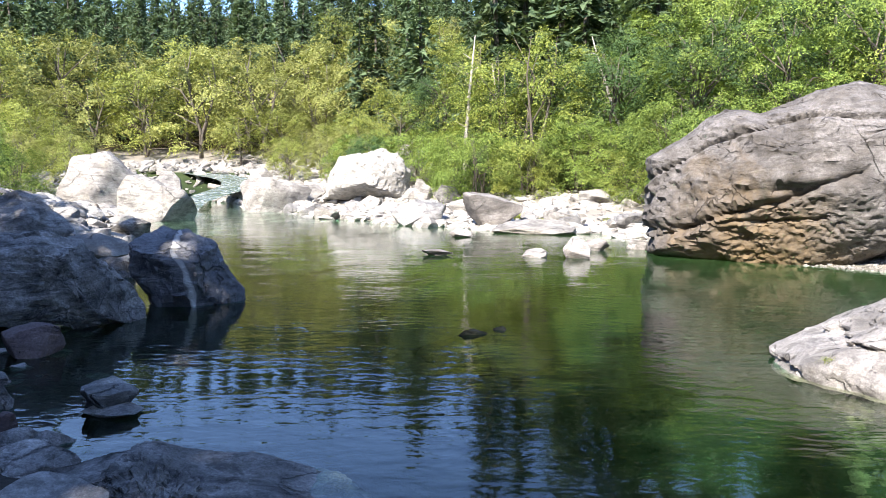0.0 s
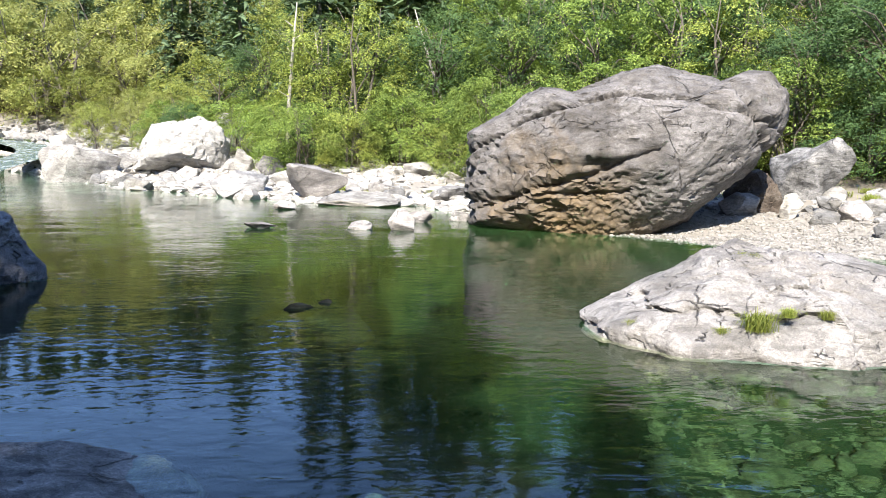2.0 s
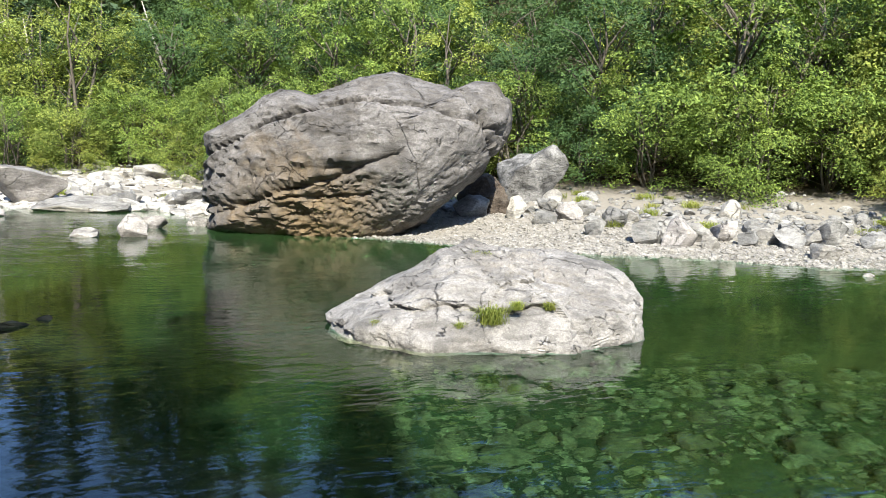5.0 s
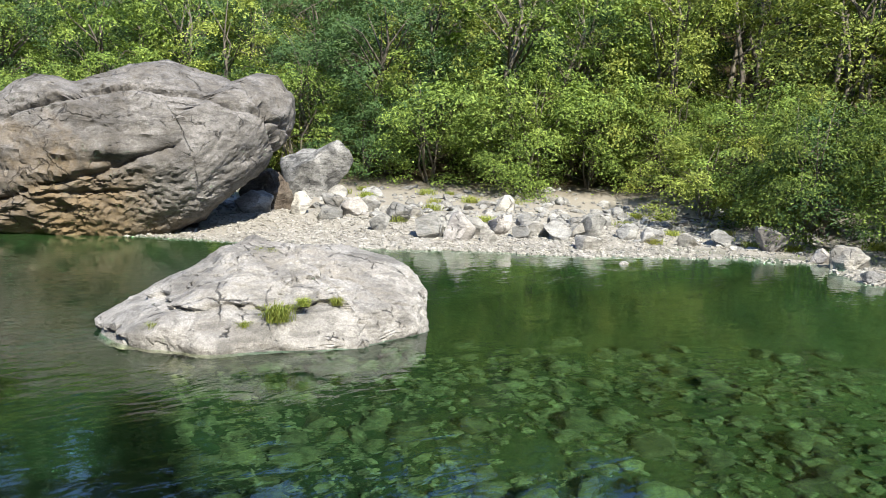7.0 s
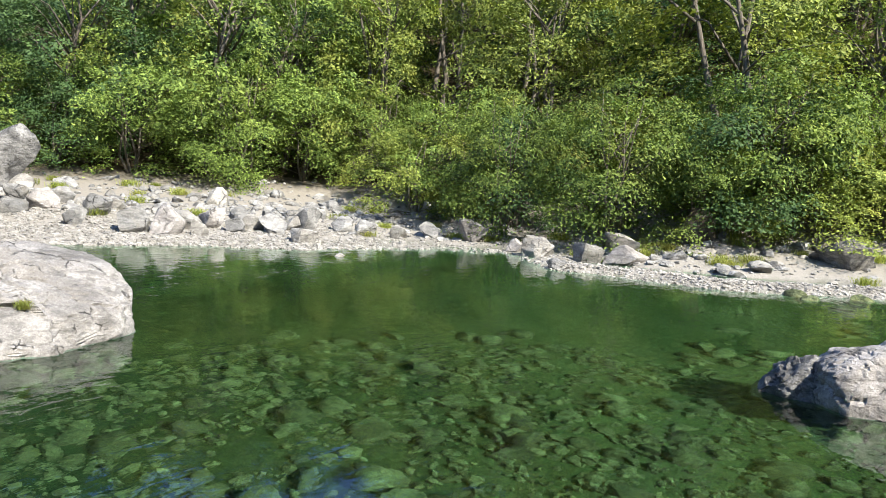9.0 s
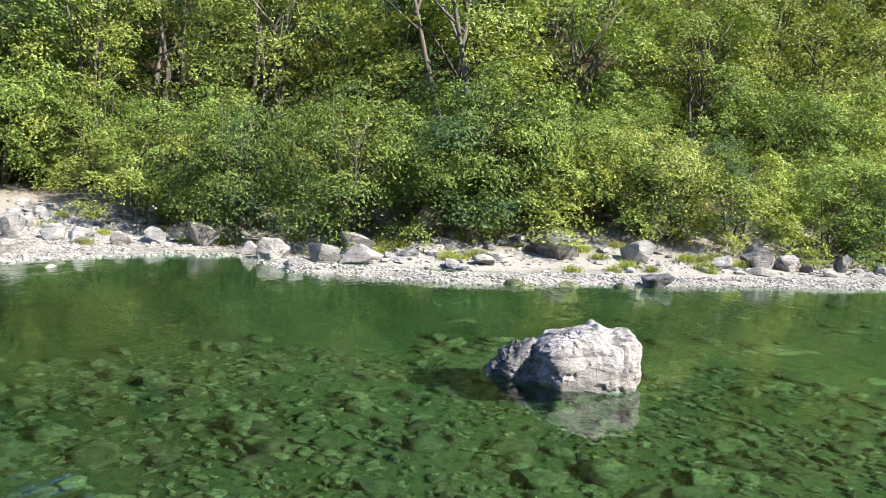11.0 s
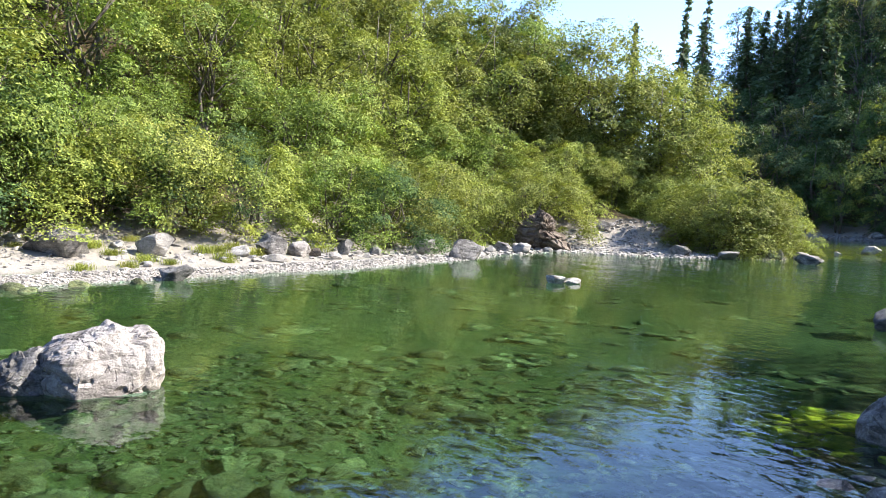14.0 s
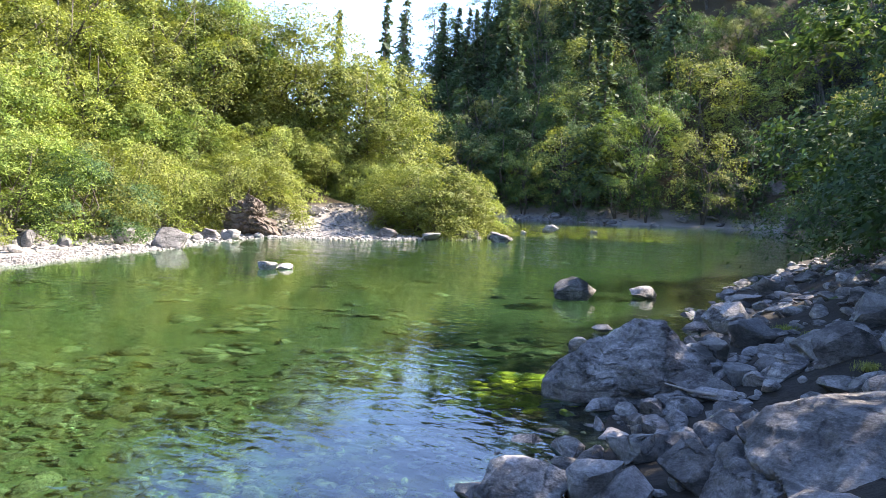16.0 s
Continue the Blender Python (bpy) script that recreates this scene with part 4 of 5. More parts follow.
stones_stuff("underwater_stones", 8, 6500, sector(27, 150, 4.0, 13.5), 0.035, 0.14, M_BEDROCK, "algae-covered stones on the river bed", 1, 0.85, 1.8, 4)
stones_stuff("underwater_stones", 26, 420, sector(27, 150, 4.3, 14.5, 2.6), 0.14, 0.40, M_BEDROCK, "large algae-covered rocks on the river bed", 3, 0.75, 1.8, 5)
stones_stuff("underwater_stones", 9, 260, sector(85, 150, 13, 25), 0.1, 0.5, M_BEDROCK, "algae-covered stones on the river bed", 2, 0.6, 1.8, 4)


# ---- plants ----
def leaf_mesh(c, nrm, size, r, material, slim=0.6):
    """Small pointed leaves, one triangle each, as one mesh."""
    a = unit(np.cross(nrm, r.normal(size=c.shape)))
    b = np.cross(nrm, a)
    s = (size * r.uniform(0.6, 1.3, len(c)))[:, None]
    v = np.stack([c - a * s * 0.5 - b * s * slim * 0.5, c - a * s * 0.5 + b * s * slim * 0.5, c + a * s * 0.62], 1).reshape(-1, 3)
    n = len(c)
    me = bpy.data.meshes.new("crown")
    me.vertices.add(3 * n)
    me.vertices.foreach_set("co", v.ravel())
    me.loops.add(3 * n)
    me.loops.foreach_set("vertex_index", np.arange(3 * n))
    me.polygons.add(n)
    me.polygons.foreach_set("loop_start", np.arange(0, 3 * n, 3))
    me.materials.append(material)
    me.update(calc_edges=True)
    me.validate()
    return me


def crown_mesh(seed, material, leaves, height, radius, leaf, low=0.06, lumps=17, per=52, flat=0.22, foot=0.18, core=1.3):
    """A leafy crown: uneven domes of foliage, each built of layered sprays of small leaves, with dark gaps between."""
    r = np.random.default_rng(seed)
    t = low + (0.90 - low) * ((np.arange(lumps) + r.uniform(0, 1, lumps)) / lumps) ** 0.8
    ang = np.arange(lumps) * 2.4 + r.normal(size=lumps) * 0.5
    env = np.sin(np.pi * (foot + (0.92 - foot) * t)) ** 0.7
    rad = radius * env * r.uniform(0.35, 1.05, lumps)
    c = np.stack([rad * np.cos(ang), rad * np.sin(ang), t * height], -1)
    size = radius * r.uniform(0.17, 0.35, lumps) * (0.75 + 0.4 * env)
    k = leaves // per
    which = r.choice(lumps, size=k, p=size ** 2 / np.sum(size ** 2))
    out = unit(np.stack([np.cos(ang), np.sin(ang), np.full(lumps, 0.3)], -1))
    way = unit(unit(r.normal(size=(k, 3))) + 0.75 * out[which] + np.array((0, 0, 0.55)))
    inner = r.uniform(size=k) < 0.22
    deep = np.where(inner, r.uniform(0.05, 0.55, k), r.uniform(0.70, 1.22, k))
    spray = c[which] + way * (size[which] * deep)[:, None] * np.array((1.15, 1.15, 0.75))
    tilt = unit(way * np.array((0.7, 0.7, 0.2)) + np.array((0, 0, 0.72)) + 0.25 * r.normal(size=(k, 3)))
    reach = size[which] * r.uniform(0.20, 0.42, k)
    off = r.normal(size=(k, per, 3)) * reach[:, None, None]
    off = off - tilt[:, None, :] * (np.sum(off * tilt[:, None, :], -1, keepdims=True) * (1 - flat))
    # the rim of a spray droops
    off[..., 2] -= 0.25 * np.sum(off ** 2, -1) / reach[:, None]
    p = (spray[:, None, :] + off).reshape(-1, 3)
    p[:, 2] = np.maximum(p[:, 2], 0.12 + 0.1 * r.uniform(size=len(p)))
    nrm = unit(np.repeat(tilt, per, 0) + 0.38 * r.normal(size=p.shape))
    return leaf_mesh(p, nrm, np.repeat(np.where(inner, core * leaf, leaf), per), r, material), np.concatenate([c, spray[:40]])


def tube(points, radii, sides=6):
    points = np.asarray(points, float)
    vs, fs = [], []
    for i, (p, r) in enumerate(zip(points, radii)):
        d = unit(points[min(i + 1, len(points) - 1)] - points[max(i - 1, 0)])
        a = unit(np.cross(d, (0.31, 0.95, 0.05)))
        b = np.cross(d, a)
        for j in range(sides):
            w = 2 * math.pi * j / sides
            vs.append(p + r * (math.cos(w) * a + math.sin(w) * b))
        if i:
            o = (i - 1) * sides
            fs += [[o + j, o + (j + 1) % sides, o + sides + (j + 1) % sides, o + sides + j] for j in range(sides)]
    fs.append(list(range(sides))[::-1])
    fs.append(list(range(len(vs) - sides, len(vs))))
    return vs, fs


def limbs_mesh(seed, height, radius, thick, tips, stems=1, limbs=9, material=None):
    r = np.random.default_rng(seed)
    V, F = [], []
    def add(pts, rad):
        v, f = tube(pts, rad)
        o = len(V)
        V.extend(v)
        F.extend([[i + o for i in g] for g in f])
    for s in range(stems):
        a = r.uniform(0, 6.28)
        lean = (0.35 if stems > 1 else 0.06) * radius
        top = np.array((lean * math.cos(a), lean * math.sin(a), height * r.uniform(0.8, 0.95)))
        pts = [top * q + np.append(r.normal(size=2) * 0.03 * height * (q > 0), 0) for q in (-0.03, 0.25, 0.5, 0.75, 1.0)]
        add(pts, [thick * q for q in (1.15, 0.9, 0.7, 0.42, 0.12)])
        for tip in tips[r.integers(len(tips), size=max(3, limbs // stems))]:
            q = min(0.85, max(0.12, 0.75 * tip[2] / height))
            start = top * q
            mid = (start + tip) / 2 + np.array((0, 0, 0.08 * height)) * r.uniform(-0.3, 1)
            add([start, mid, tip], [thick * 0.42, thick * 0.25, thick * 0.06])
    return mesh_of("trunk", V, F, material or M_BARK, True)


def make_tree(name, seed, material, leaves, height, radius, leaf, thick, stems, label, category, **more):
    top = new(name)
    crown, tips = crown_mesh(seed, material, leaves, height, radius, leaf, **more)
    part("trunk", limbs_mesh(seed, height, radius, thick, tips, stems, 12), top)
    part("crown", crown, top)
    return tagged(top, label, category)


def fir_mesh(seed, height, radius, sprays=14, levels=36, leaf=0.7, thin=0.0):
    r = np.random.default_rng(seed)
    P, N = [], []
    for i in range(levels):
        q = 0.10 + 0.90 * (i + r.uniform(0, 0.7)) / levels
        reach = radius * (1 - q) ** 1.0 * r.uniform(0.7, 1.2) + 0.12
        for j in range(int(11 - 4 * q)):
            if r.uniform() < thin:
                continue
            a = r.uniform(0, 6.28)
            L = reach * r.uniform(0.65, 1.1)
            k = max(3, int(sprays * L / radius + 2))
            t = (np.arange(k) + 0.6) / k
            P.append(np.stack([math.cos(a) * L * t, math.sin(a) * L * t, q * height + 0.12 * L - 0.42 * L * t ** 1.4], -1) + r.normal(size=(k, 3)) * 0.1)
            N.append(unit(np.array((0.35 * math.cos(a), 0.35 * math.sin(a), 0.9)) + 0.4 * r.normal(size=(k, 3))))
    p, nrm = np.concatenate(P), np.concatenate(N)
    return leaf_mesh(p, nrm, leaf, r, M_FIR, 0.45)


def make_fir(seed, height, radius, label, **more):
    top = new("fir_tree")
    v, f = tube([(0, 0, -0.5), (0, 0, height * 0.5), (0, 0, height)], [height * 0.013, height * 0.008, 0.03])
    part("trunk", mesh_of("trunk", v, f, M_BARK, True), top)
    part("crown", fir_mesh(seed, height, radius, **more), top)
    return tagged(top, label, "tree")


used = set()


def plant(proto, x, y, scale=1.0, turn=None, group="", tall=1.0, sink=0.05):
    sink += 0.4 if proto.name.startswith("alder_shrub") else 0.0
    m = pose(x, y, base_z(x, y) - sink, rng.uniform(-4, 4), rng.uniform(-4, 4), rng.uniform(0, 360) if turn is None else turn)
    wide = scale * rng.uniform(0.92, 1.1)
    if proto.name in used:
        ob = copy_thing(proto, m)
    else:
        ob = proto
        used.add(proto.name)
        ob.matrix_basis = m
    ob.scale = (wide, wide, scale * tall)
    return tagged(ob, group=group)


ALDERS = [make_tree("alder_shrub", 200 + i, m, 17000, h, w, 0.115, 0.07, 5, lab, "shrub", low=0.02, foot=0.34, lumps=30) for i, (m, h, w, lab) in enumerate((
    (M_ALDER, 6.0, 3.4, "dense green alder shrub leaning over the bank"), (M_MAPLE, 5.5, 3.3, "yellow-green riverside shrub in sun"),
    (M_ALDER, 6.8, 3.2, "tall green alder shrub with layered sprays"), (M_WILLOW, 5.0, 3.4, "pale yellowish willow shrub on the bank")))]
TREES = [make_tree("alder_tree", 230 + i, m, 14000, h, w, 0.15, 0.15, n, lab, "tree", low=0.12, lumps=30, core=1.35) for i, (m, h, w, n, lab) in enumerate((
    (M_ALDER, 11.0, 4.2, 2, "green alder tree on the slope"), (M_MAPLE, 12.0, 4.6, 3, "yellow-green maple tree on the slope"),
    (M_DEEP, 11.0, 4.0, 2, "deep green broadleaf tree on the slope"), (M_WILLOW, 10.0, 4.3, 2, "pale yellow-green tree on the slope")))]
FAR = [make_tree("broadleaf_tree", 260 + i, m, 8000, h, w, 0.215, 0.2, 2, lab, "tree", low=0.03, foot=0.3, core=1.35, per=34, lumps=26) for i, (m, h, w, lab) in enumerate((
    (M_OLIVE, 13.0, 5.2, "distant pale olive-green riverside tree"), (M_WILLOW, 12.0, 5.4, "distant pale alder tree"), (M_DEEP, 13.0, 5.0, "distant dark green broadleaf tree")))]
# the alder shrub again in darker leaves, for bushes that stand in shade
DEEP_SHRUB = make_tree("alder_shrub", 208, M_DEEP, 17000, 6.0, 3.3, 0.115, 0.07, 5, "shrub on the bank with dark leaves, deep green and painted shade", "shrub", low=0.02, foot=0.34, lumps=24)
FIRS = [make_fir(290 + i, h, w, lab, leaf=lf, thin=th) for i, (h, w, lf, th, lab) in enumerate((
    (24, 5.6, 0.85, 0.0, "tall dark green fir tree"), (19, 5.0, 0.8, 0.0, "dark green fir tree"), (27, 2.8, 0.9, 0.2, "tall sparse fir tree against the sky")))]


def rows_of(line, spacing, offset, kinds, s_lo, s_hi, group, jitter=0.35, tall=1.0):
    """Trees in an irregular row, offset metres inland of a line of the far bank."""
    line = np.array(line, dtype=float)
    seg = np.hypot(*np.diff(line, axis=0).T)
    cum = np.concatenate([[0], np.cumsum(seg)])
    for s in np.arange(spacing / 2, cum[-1], spacing):
        s = min(max(0, s + rng.normal() * jitter * spacing), cum[-1] - 0.01)
        i = np.searchsorted(cum, s, "right") - 1
        d = (line[i + 1] - line[i]) / seg[i]
        p = line[i] + d * (s - cum[i]) + np.array((-d[1], d[0])) * (offset + rng.normal() * jitter * 3)
        plant(kinds[rng.integers(len(kinds))], p[0], p[1], rng.uniform(s_lo, s_hi), group=group, tall=tall * rng.uniform(0.9, 1.12))


def fill_wood(az_lo, az_hi, dist_lo, dist_hi, d_lo, d_hi, spacing, kinds, s_lo, s_hi, group, tall=1.0, far_only=True):
    """Trees over a sector of the land, at least about spacing apart, d metres from the water."""
    q = np.sqrt(rng.uniform(dist_lo ** 2, dist_hi ** 2, 5000))
    a = np.radians(rng.uniform(az_lo, az_hi, 5000))
    pts = np.stack([q * np.sin(a), q * np.cos(a)], -1)
    d, near = shore_distance(pts)
    done = np.zeros((0, 2))
    for p in pts[(d > d_lo) & (d < d_hi) & ~(near & far_only)]:
        if len(done) and np.min(np.sum((done - p) ** 2, -1)) < spacing ** 2:
            continue
        done = np.concatenate([done, p[None]])
        plant(kinds[rng.integers(len(kinds))], p[0], p[1], rng.uniform(s_lo, s_hi), group=group, tall=tall * rng.uniform(0.85, 1.15))


# smoothed line along the far bank, walked downstream
BANK = [polar(*q) for q in ((-7, 80), (-3, 72), (3, 57), (10, 55), (18, 48), (33, 43), (42, 40), (50, 39), (58, 38), (66, 36), (72, 33), (80, 30.5), (88, 29.3), (97, 30.8), (105, 33.6), (113, 38.2), (119, 43), (125, 48), (129, 51))]
rows_of(BANK, 3.0, 0.6, ALDERS + ALDERS[:3] + [DEEP_SHRUB], 0.7, 1.0, "shrubs along the far bank")
rows_of(BANK[1:], 3.6, 5.0, ALDERS + TREES[:2], 0.8, 1.1, "trees on the far slope")
fill_wood(96, 128, 34, 85, 17, 34, 5.6, [TREES[1], TREES[3], TREES[3]], 0.85, 1.2, "trees on the far slope")
# dark-leaved trees lead here, in place of the unlit forest interior
fill_wood(-3, 62, 34, 85, 17, 34, 4.8, [TREES[2], TREES[2], TREES[2], TREES[0]], 0.8, 1.15, "trees on the far slope")
fill_wood(62, 96, 34, 85, 15, 34, 4.6, [TREES[0], TREES[2], TREES[2], TREES[1]], 0.8, 1.15, "trees on the far slope")
fill_wood(0, 127, 50, 120, 32, 65, 10.0, FAR[2:] * 2 + FAR + FIRS[:2], 0.85, 1.2, "trees on the far slope")
for az, dist, s in ((104, 44, 0.9), (108, 47, 0.95), (112, 50, 1.0), (115.5, 53, 1.0), (119, 55, 1.0), (122, 57, 1.0), (125, 58, 0.95), (110, 56, 1.1), (117, 62, 1.1), (123, 65, 1.1)):
    plant(TREES[(3, 1, 3)[rng.integers(3)]], *polar(az, dist), s, group="trees on the far slope")
fill_wood(108, 137.5, 48, 82, 9.5, 38, 3.7, [ALDERS[0], ALDERS[1], ALDERS[3]], 0.75, 1.0, "shrubs on the steep slope by the point")
fill_wood(110, 136, 80, 108, 34, 75, 6.5, FAR[:2], 0.5, 0.8, "trees on the far slope")
fill_wood(113, 136, 56, 100, 22, 60, 5.2, [TREES[1], TREES[3], TREES[3]], 0.7, 1.0, "trees on the far slope")
# trees on the low point downstream, lower towards its tip
for az, dist, s in ((123.5, 66, 1.3), (125.5, 67, 1.35), (127.2, 66, 1.35), (126, 60, 1.0), (128.5, 63, 1.35), (130.3, 63, 1.3), (132, 62, 1.3), (133.5, 62, 1.22), (135, 61, 1.15), (136.5, 60, 1.0), (138, 58, 0.85)):
    plant(TREES[(3, 1, 3, 0)[rng.integers(4)]], *polar(az, dist), s, group="trees on the downstream point")
for az, dist, s in ((128, 51.5, 0.9), (129.3, 54, 0.8), (130.6, 56, 0.75), (132, 57, 0.8), (133.4, 57.5, 0.8), (134.8, 57, 0.8), (136.2, 56, 0.8), (137.6, 54, 0.8), (138.6, 50.5, 0.8), (139.8, 49.5, 0.9), (140.9, 49.5, 1.0), (142.0, 50, 0.85), (143.0, 50.2, 0.7), (144.0, 51, 0.55), (144.7, 51.5, 0.4), (129.8, 60, 1.1), (131.2, 62, 1.15), (132.6, 63, 1.2), (134, 63, 1.2), (135.2, 62, 1.15), (136.4, 61, 1.1), (137.4, 60, 1.0), (138.6, 55, 0.95), (133.3, 67, 1.3), (135.8, 66, 1.2), (127.2, 64, 1.3), (125.5, 64, 1.3)):
    plant(ALDERS[(3, 3, 1, 1)[rng.integers(4)]], *polar(az, dist), s, group="trees on the downstream point")
for az, dist, s in ((116.7, 38.5, 0.75), (89.5, 31.5, 1.0), (103.0, 34.0, 0.8), (72.5, 33.5, 0.9)):
    plant(DEEP_SHRUB, *polar(az, dist), s, group="shrubs along the far bank")
# upstream wood
fill_wood(-33, -25, 78, 96, 2, 60, 3.6, FAR[:2], 0.3, 0.48, "shrubs upstream", far_only=False)
fill_wood(-14.5, -6, 82, 98, 2, 60, 3.6, FAR[:2], 0.3, 0.48, "shrubs upstream", far_only=False)
fill_wood(-36, -24.5, 92, 112, 6, 60, 4.6, FAR[:2], 0.45, 0.75, "trees upstream", far_only=False)
fill_wood(-15, -3, 92, 112, 6, 60, 4.6, FAR[:2], 0.45, 0.75, "trees upstream", far_only=False)
fill_wood(-36, 8, 112, 142, 12, 110, 6.5, [FAR[0], FAR[1]], 1.0, 1.4, "trees upstream", far_only=False)
fill_wood(-38, 16, 132, 240, 20, 240, 7.4, FIRS[:2], 0.85, 1.1, "fir trees upstream", far_only=False)
fill_wood(5, 44, 100, 180, 55, 150, 10.5, FIRS[:2], 0.95, 1.3, "fir trees on the far slope")
for az, dist, s in ((-6.2, 108, 0.95), (-4.6, 110, 1.0), (-3.0, 104, 1.05), (-1.4, 98, 1.1), (4.0, 78, 1.3), (5.8, 82, 1.3), (7.6, 78, 1.25)):
    plant(FIRS[int(dist) % 2], *polar(az, dist), s, group="fir trees on the far slope")
for k, az in enumerate((9.5, 11.3, 13.2, 15.0, 16.8, 18.8, 20.6, 22.6, 25.0, 28.0, 31.0)):
    plant(FIRS[k % 2], *polar(az, 76 + 4 * (k % 3)), 1.15 + 0.1 * (k % 2), group="fir trees on the far slope")
# shaded wood across the bend
rows_of([(72, -88), (48, -81.5), (37, -80.5), (25, -89.5)], 3.2, 1.5, FAR[2:], 0.32, 0.5, "shrubs at the foot of the shaded slope")
fill_wood(137, 180, 84, 125, 2, 40, 6.0, [FAR[2], FAR[0], FAR[2], FAR[1], FAR[2], TREES[0]], 0.65, 1.1, "trees on the shaded slope", far_only=False)
fill_wood(136, 180, 115, 190, 25, 130, 10.5, [FAR[2], FAR[0], FIRS[0], FIRS[1]], 0.85, 1.2, "trees on the shaded slope", far_only=False)
fill_wood(138, 153, 96, 175, 4, 80, 6.5, [FAR[2], FAR[2], FAR[2], FIRS[1]], 0.75, 1.1, "trees on the shaded slope", far_only=False)
for az, dist, s in ((133.5, 125, 1.22), (136.3, 125, 1.3)):
    plant(FIRS[2], *polar(az, dist), s, group="trees on the shaded slope")
# the near bank behind the viewer, which shades it
for az, dist, s in ((185, 17, 0.85), (193, 14, 0.8), (203, 12, 0.78), (214, 11, 0.78), (226, 11, 0.95), (238, 12, 1.1), (250, 14, 1.2), (260, 16, 1.3), (270, 18, 1.3), (281, 21, 1.3), (291, 28, 1.2), (299, 34, 0.9), (315, 55, 0.9), (187, 25, 1.0), (193, 30, 1.15), (183, 31, 1.15), (179, 36, 1.1), (264, 24, 1.6), (274, 29, 1.6), (254, 20, 1.4), (240, 18, 1.3), (220, 18, 0.9), (200, 20, 0.75)):
    plant(FAR[2], *polar(az, dist), s, group="trees on the near bank")
# unseen firs, added for the shadow they throw over near bank and pool
for az, dist, s in ((187, 18, 0.6), (184, 24, 0.65), (203, 13, 0.9), (214, 14, 0.95), (226, 14, 1.0), (236, 13, 1.0), (247, 12.5, 1.0), (258, 13, 1.0), (264, 17, 0.95), (275, 18, 0.95), (285, 21, 0.95), (294, 26, 0.9), (258, 23, 1.0), (244, 21, 1.0), (270, 25, 1.0), (281, 29, 1.0)):
    plant(FIRS[int(az) % 2], *polar(az, dist), s, group="trees on the near bank")
for az, dist, s in ((179, 18, 1.2), (170.5, 27, 0.85), (174, 25, 0.9), (171.5, 33, 0.8), (181, 14, 0.9)):
    plant(DEEP_SHRUB, *polar(az, dist), s, group="shrubs on the near bank")
for az, dist, s in ((-33.5, 40, 0.8), (-32, 52, 0.9), (-30.5, 64, 0.9), (-34, 28, 0.8), (-28.5, 76, 0.8)):
    plant(ALDERS[0], *polar(az, dist), s, group="shrubs on the near bank")


# ---- grass, dead wood and other small things ----
def grass_mesh(seed, blades, height, spread):
    r = np.random.default_rng(seed)
    vs, fs = [], []
    for _ in range(blades):
        a, lean, h = r.uniform(0, 6.28), r.uniform(0.2, 1.6), height * r.uniform(0.35, 1.15)
        root = np.append(r.normal(size=2) * spread * 0.3, 0)
        out = np.array((math.cos(a), math.sin(a), 0))
        side = np.array((-out[1], out[0], 0)) * height * 0.014
        mid, tip = root + out * lean * h * 0.32 + (0, 0, h * 0.6), root + out * lean * h * 0.85 + (0, 0, h * (0.95 - 0.42 * lean))
        o = len(vs)
        vs += [root - side, root + side, mid + side, mid - side, tip]
        fs += [[o, o + 1, o + 2, o + 3], [o + 3, o + 2, o + 4]]
    return mesh_of("grass_tuft", vs, fs, M_GRASS)


TUFTS = [grass_mesh(510, 320, 0.42, 0.3)] + [grass_mesh(500 + i, 300, 0.32, 0.5) for i in range(3)]


def tuft(az, dist, size, z=None, label="yellow-green grass tuft among the stones"):
    x, y = polar(az, dist)
    ob = new("grass_tuft", TUFTS[0 if z is not None else 1 + rng.integers(3)])
    ob.matrix_world = pose(x, y, base_z(x, y) if z is None else z, 0, 0, rng.uniform(0, 360)) @ Matrix.Scale(size, 4)
    tagged(ob, label, "grass", "grass tufts")


tuft(35.0, 11.05, 0.85, 0.36, "bright green grass tuft in a crack of the boulder")
for az, dist, size, z in ((36.9, 11.2, 0.42, 0.55), (39.3, 11.42, 0.4, 0.53), (26.7, 11.26, 0.42, 0.22), (32.7, 10.98, 0.36, 0.27), (33.7, 12.63, 0.36, 1.13), (34.6, 12.6, 0.3, 1.13)):
    tuft(az, dist, size, z, "small grass tuft in a crack of the boulder")
for az, dist, size in ((43.4, 29.5, 1.2), (83.4, 28.6, 1.3), (82.3, 28.8, 1.2), (87.6, 29.6, 1.5), (88.1, 29.2, 1.2), (77.3, 27.5, 1.0), (96.5, 29.8, 1.3), (103.8, 30.5, 1.4), (104.8, 30.9, 1.2), (108.9, 33, 1.4), (71.0, 30.3, 1.1), (68.4, 30.8, 1.1), (62, 29.5, 1.0), (53, 29, 1.0), (50, 31, 1.1), (46, 33, 1.2), (112, 34, 1.3), (116, 37, 1.3), (5.4, 46, 1.5), (7.4, 44, 1.2), (12.4, 43, 2.0), (169, 10.6, 0.5), (167.5, 11.8, 0.55), (165.5, 14, 0.6), (170.5, 9.0, 0.4)):
    tuft(az, dist, size)
for i in range(45):
    az = rng.uniform(28, 126)
    q = np.interp(az, [28, 40, 50, 60, 70, 80, 90, 105, 118, 126], [38, 37, 36, 35, 31, 28.5, 27.6, 29.5, 38, 45])
    tuft(az, q + rng.normal() * 1.2, rng.uniform(0.7, 1.4))

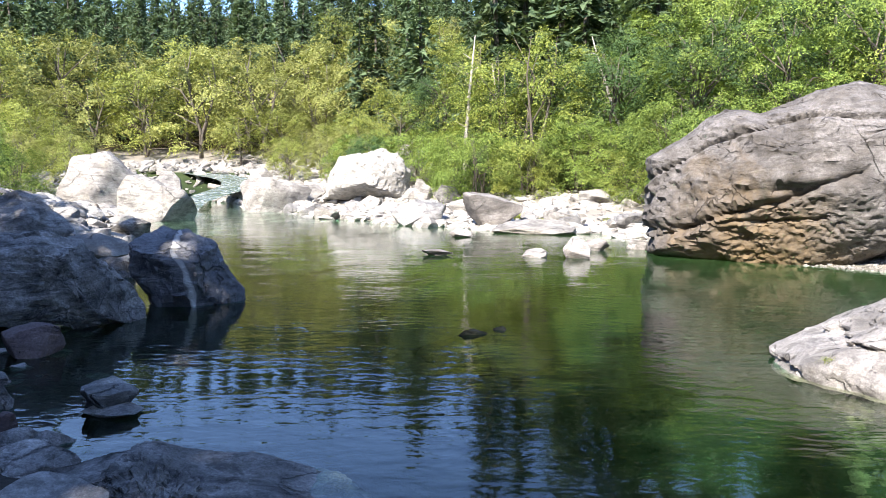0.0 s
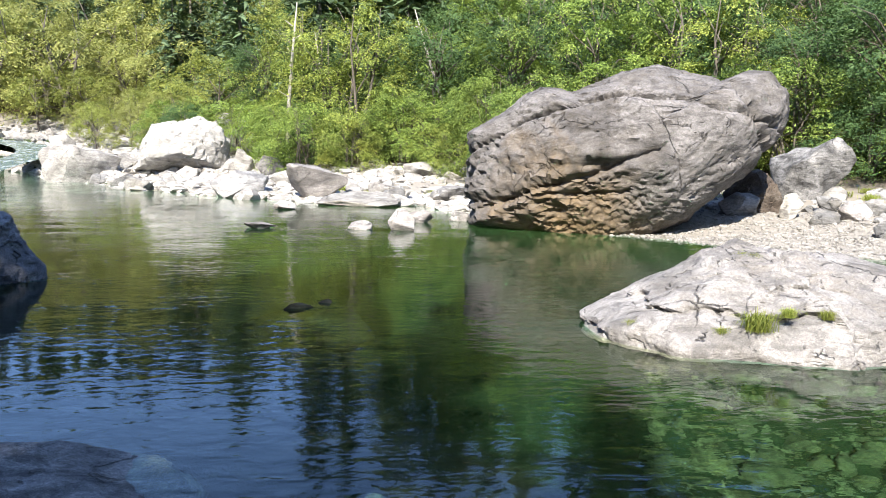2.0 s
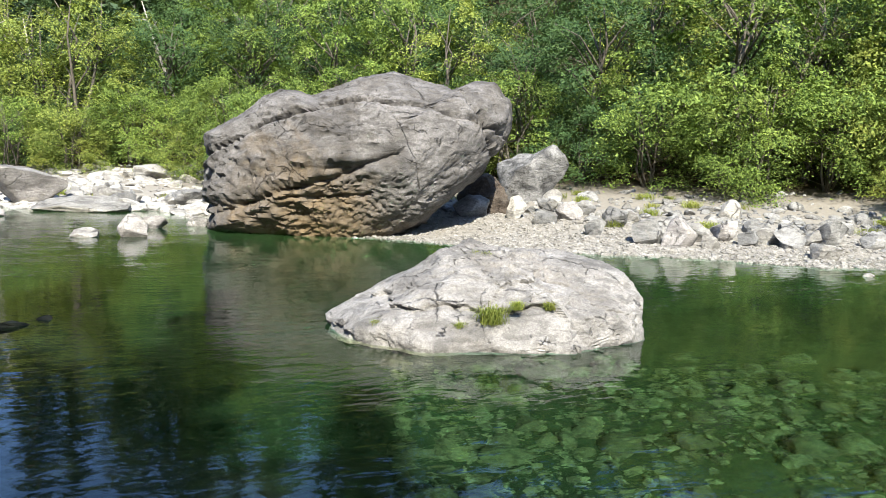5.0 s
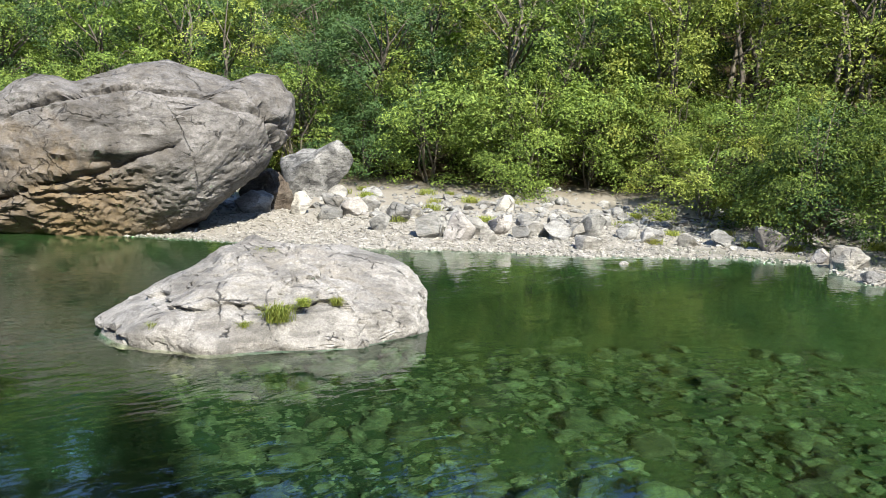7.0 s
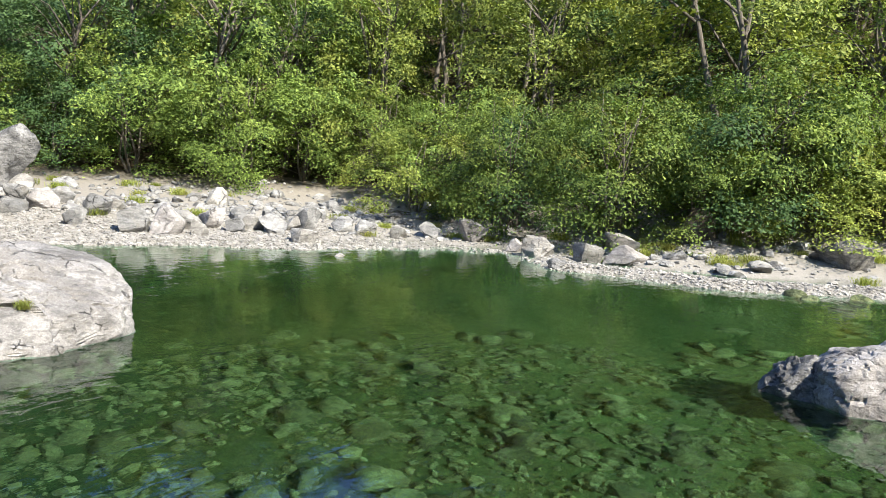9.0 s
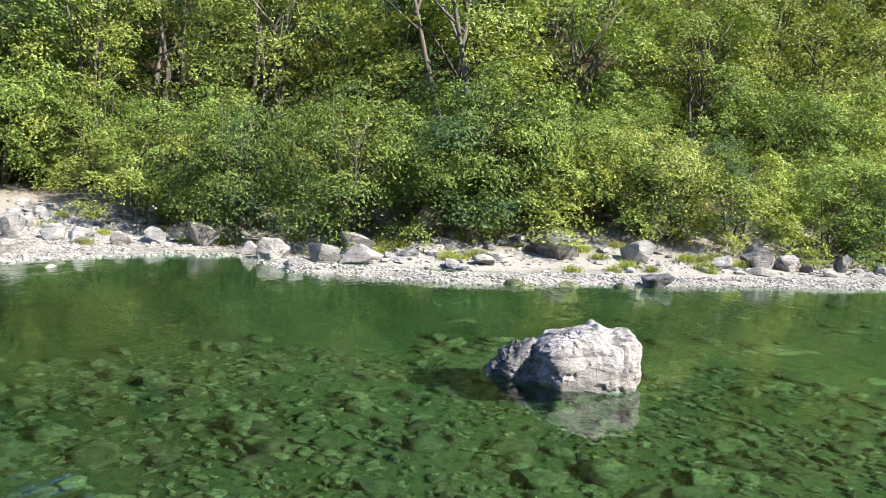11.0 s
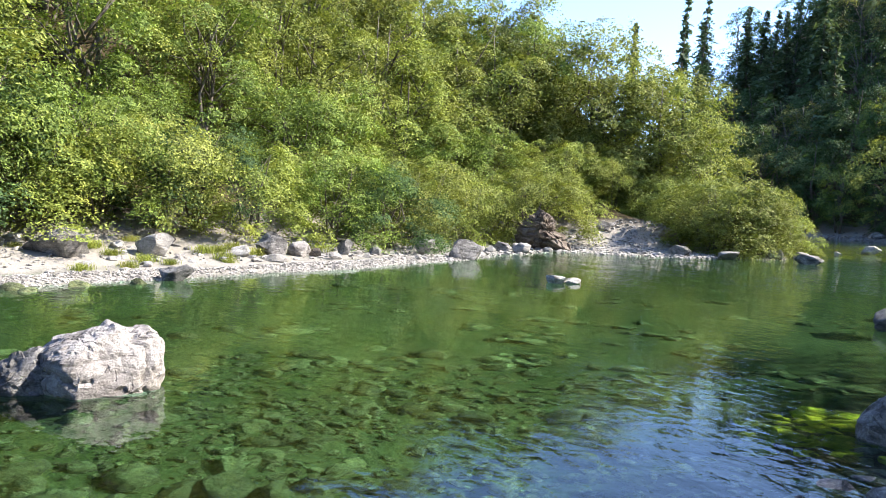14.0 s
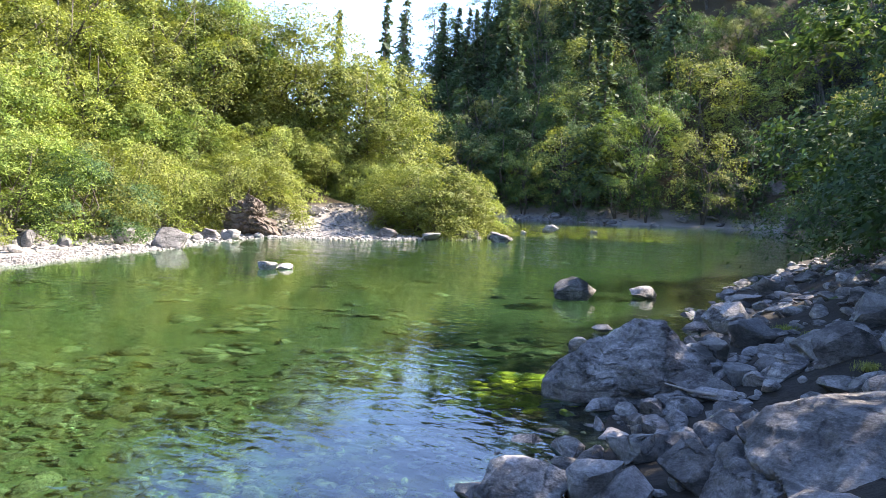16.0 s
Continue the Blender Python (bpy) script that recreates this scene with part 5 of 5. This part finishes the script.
def dead_tree(az, dist, height, lean, seed):
    """A bare bleached trunk with a few broken stubs of branches."""
    r = np.random.default_rng(seed)
    top = new("dead_tree")
    q = height / 14.5
    v, f = tube([(0, 0, -1), (0.1, 0, 0.35 * height), (0.5 * q, 0, 0.7 * height), (0.9 * q, 0, height)], [0.21 * q, 0.18 * q, 0.12 * q, 0.04], 8)
    part("trunk", mesh_of("trunk", v, f, M_SNAG, True), top)
    for k in range(7):
        h, a = height * (0.35 + 0.085 * k), 2.4 * k + r.uniform(0, 1)
        out = r.uniform(0.4, 1.1)
        v, f = tube([(0.04 * h, 0, h), (0.04 * h + out * math.cos(a), out * math.sin(a), h + 0.5)], [0.05, 0.015], 5)
        part("branch", mesh_of("branch", v, f, M_SNAG, True), top)
    x, y = polar(az, dist)
    top.matrix_world = pose(x, y, base_z(x, y), 0, lean, -az)
    tagged(top, "bare bleached dead tree trunk on the slope", "tree", "dead trees")


for row in ((1.5, 62, 12.5, 0, 1), (5.0, 70, 10.5, -14, 2), (13.2, 66, 10.0, -22, 3)):
    dead_tree(*row)

log = new("log", mesh_of("log", *tube([(-2.4, 0, 0.25), (-0.6, 0.2, 0.35), (1.0, 0, 0.3), (2.6, -0.2, 0.45)], [0.32, 0.30, 0.27, 0.2], 9), M_SNAG, True))
x, y = polar(-15.3, 97)
log.matrix_world = pose(x, y, base_z(x, y) + 0.1, 0, 14, 35)
tagged(log, "bleached driftwood log lying on the rocks", "log")
stick = new("driftwood_branch", mesh_of("driftwood_branch", *tube([(-0.4, 0, 0), (-0.1, 0.03, 0.04), (0.15, 0, 0.05), (0.42, -0.04, 0.1)], [0.022, 0.02, 0.016, 0.008], 6), M_SNAG, True))
x, y = polar(160.4, 9.3)
stick.matrix_world = pose(x, y, 0.42, 0, 0, 20)
tagged(stick, "thin bleached driftwood branch on the rocks", "branch")
# bright algae on shallow stones beside the near bank
M_ALGAE = stone("bright_algae_stone", (0.10, 0.16, 0.01), (0.40, 0.46, 0.03), (0.30, 0.38, 0.02), 0.6, 1.5)
stones_stuff("underwater_stones", 24, 1000, sector(144, 158, 54, 80), 0.4, 1.3, M_ALGAE, "bright yellow-green algae-covered stones of a shoal", 1, 0.10)
stones_stuff("underwater_stones", 19, 60, sector(142, 152, 9.4, 12.2), 0.15, 0.5, M_ALGAE, "bright yellow-green algae-covered stones under water", 3, 0.5)
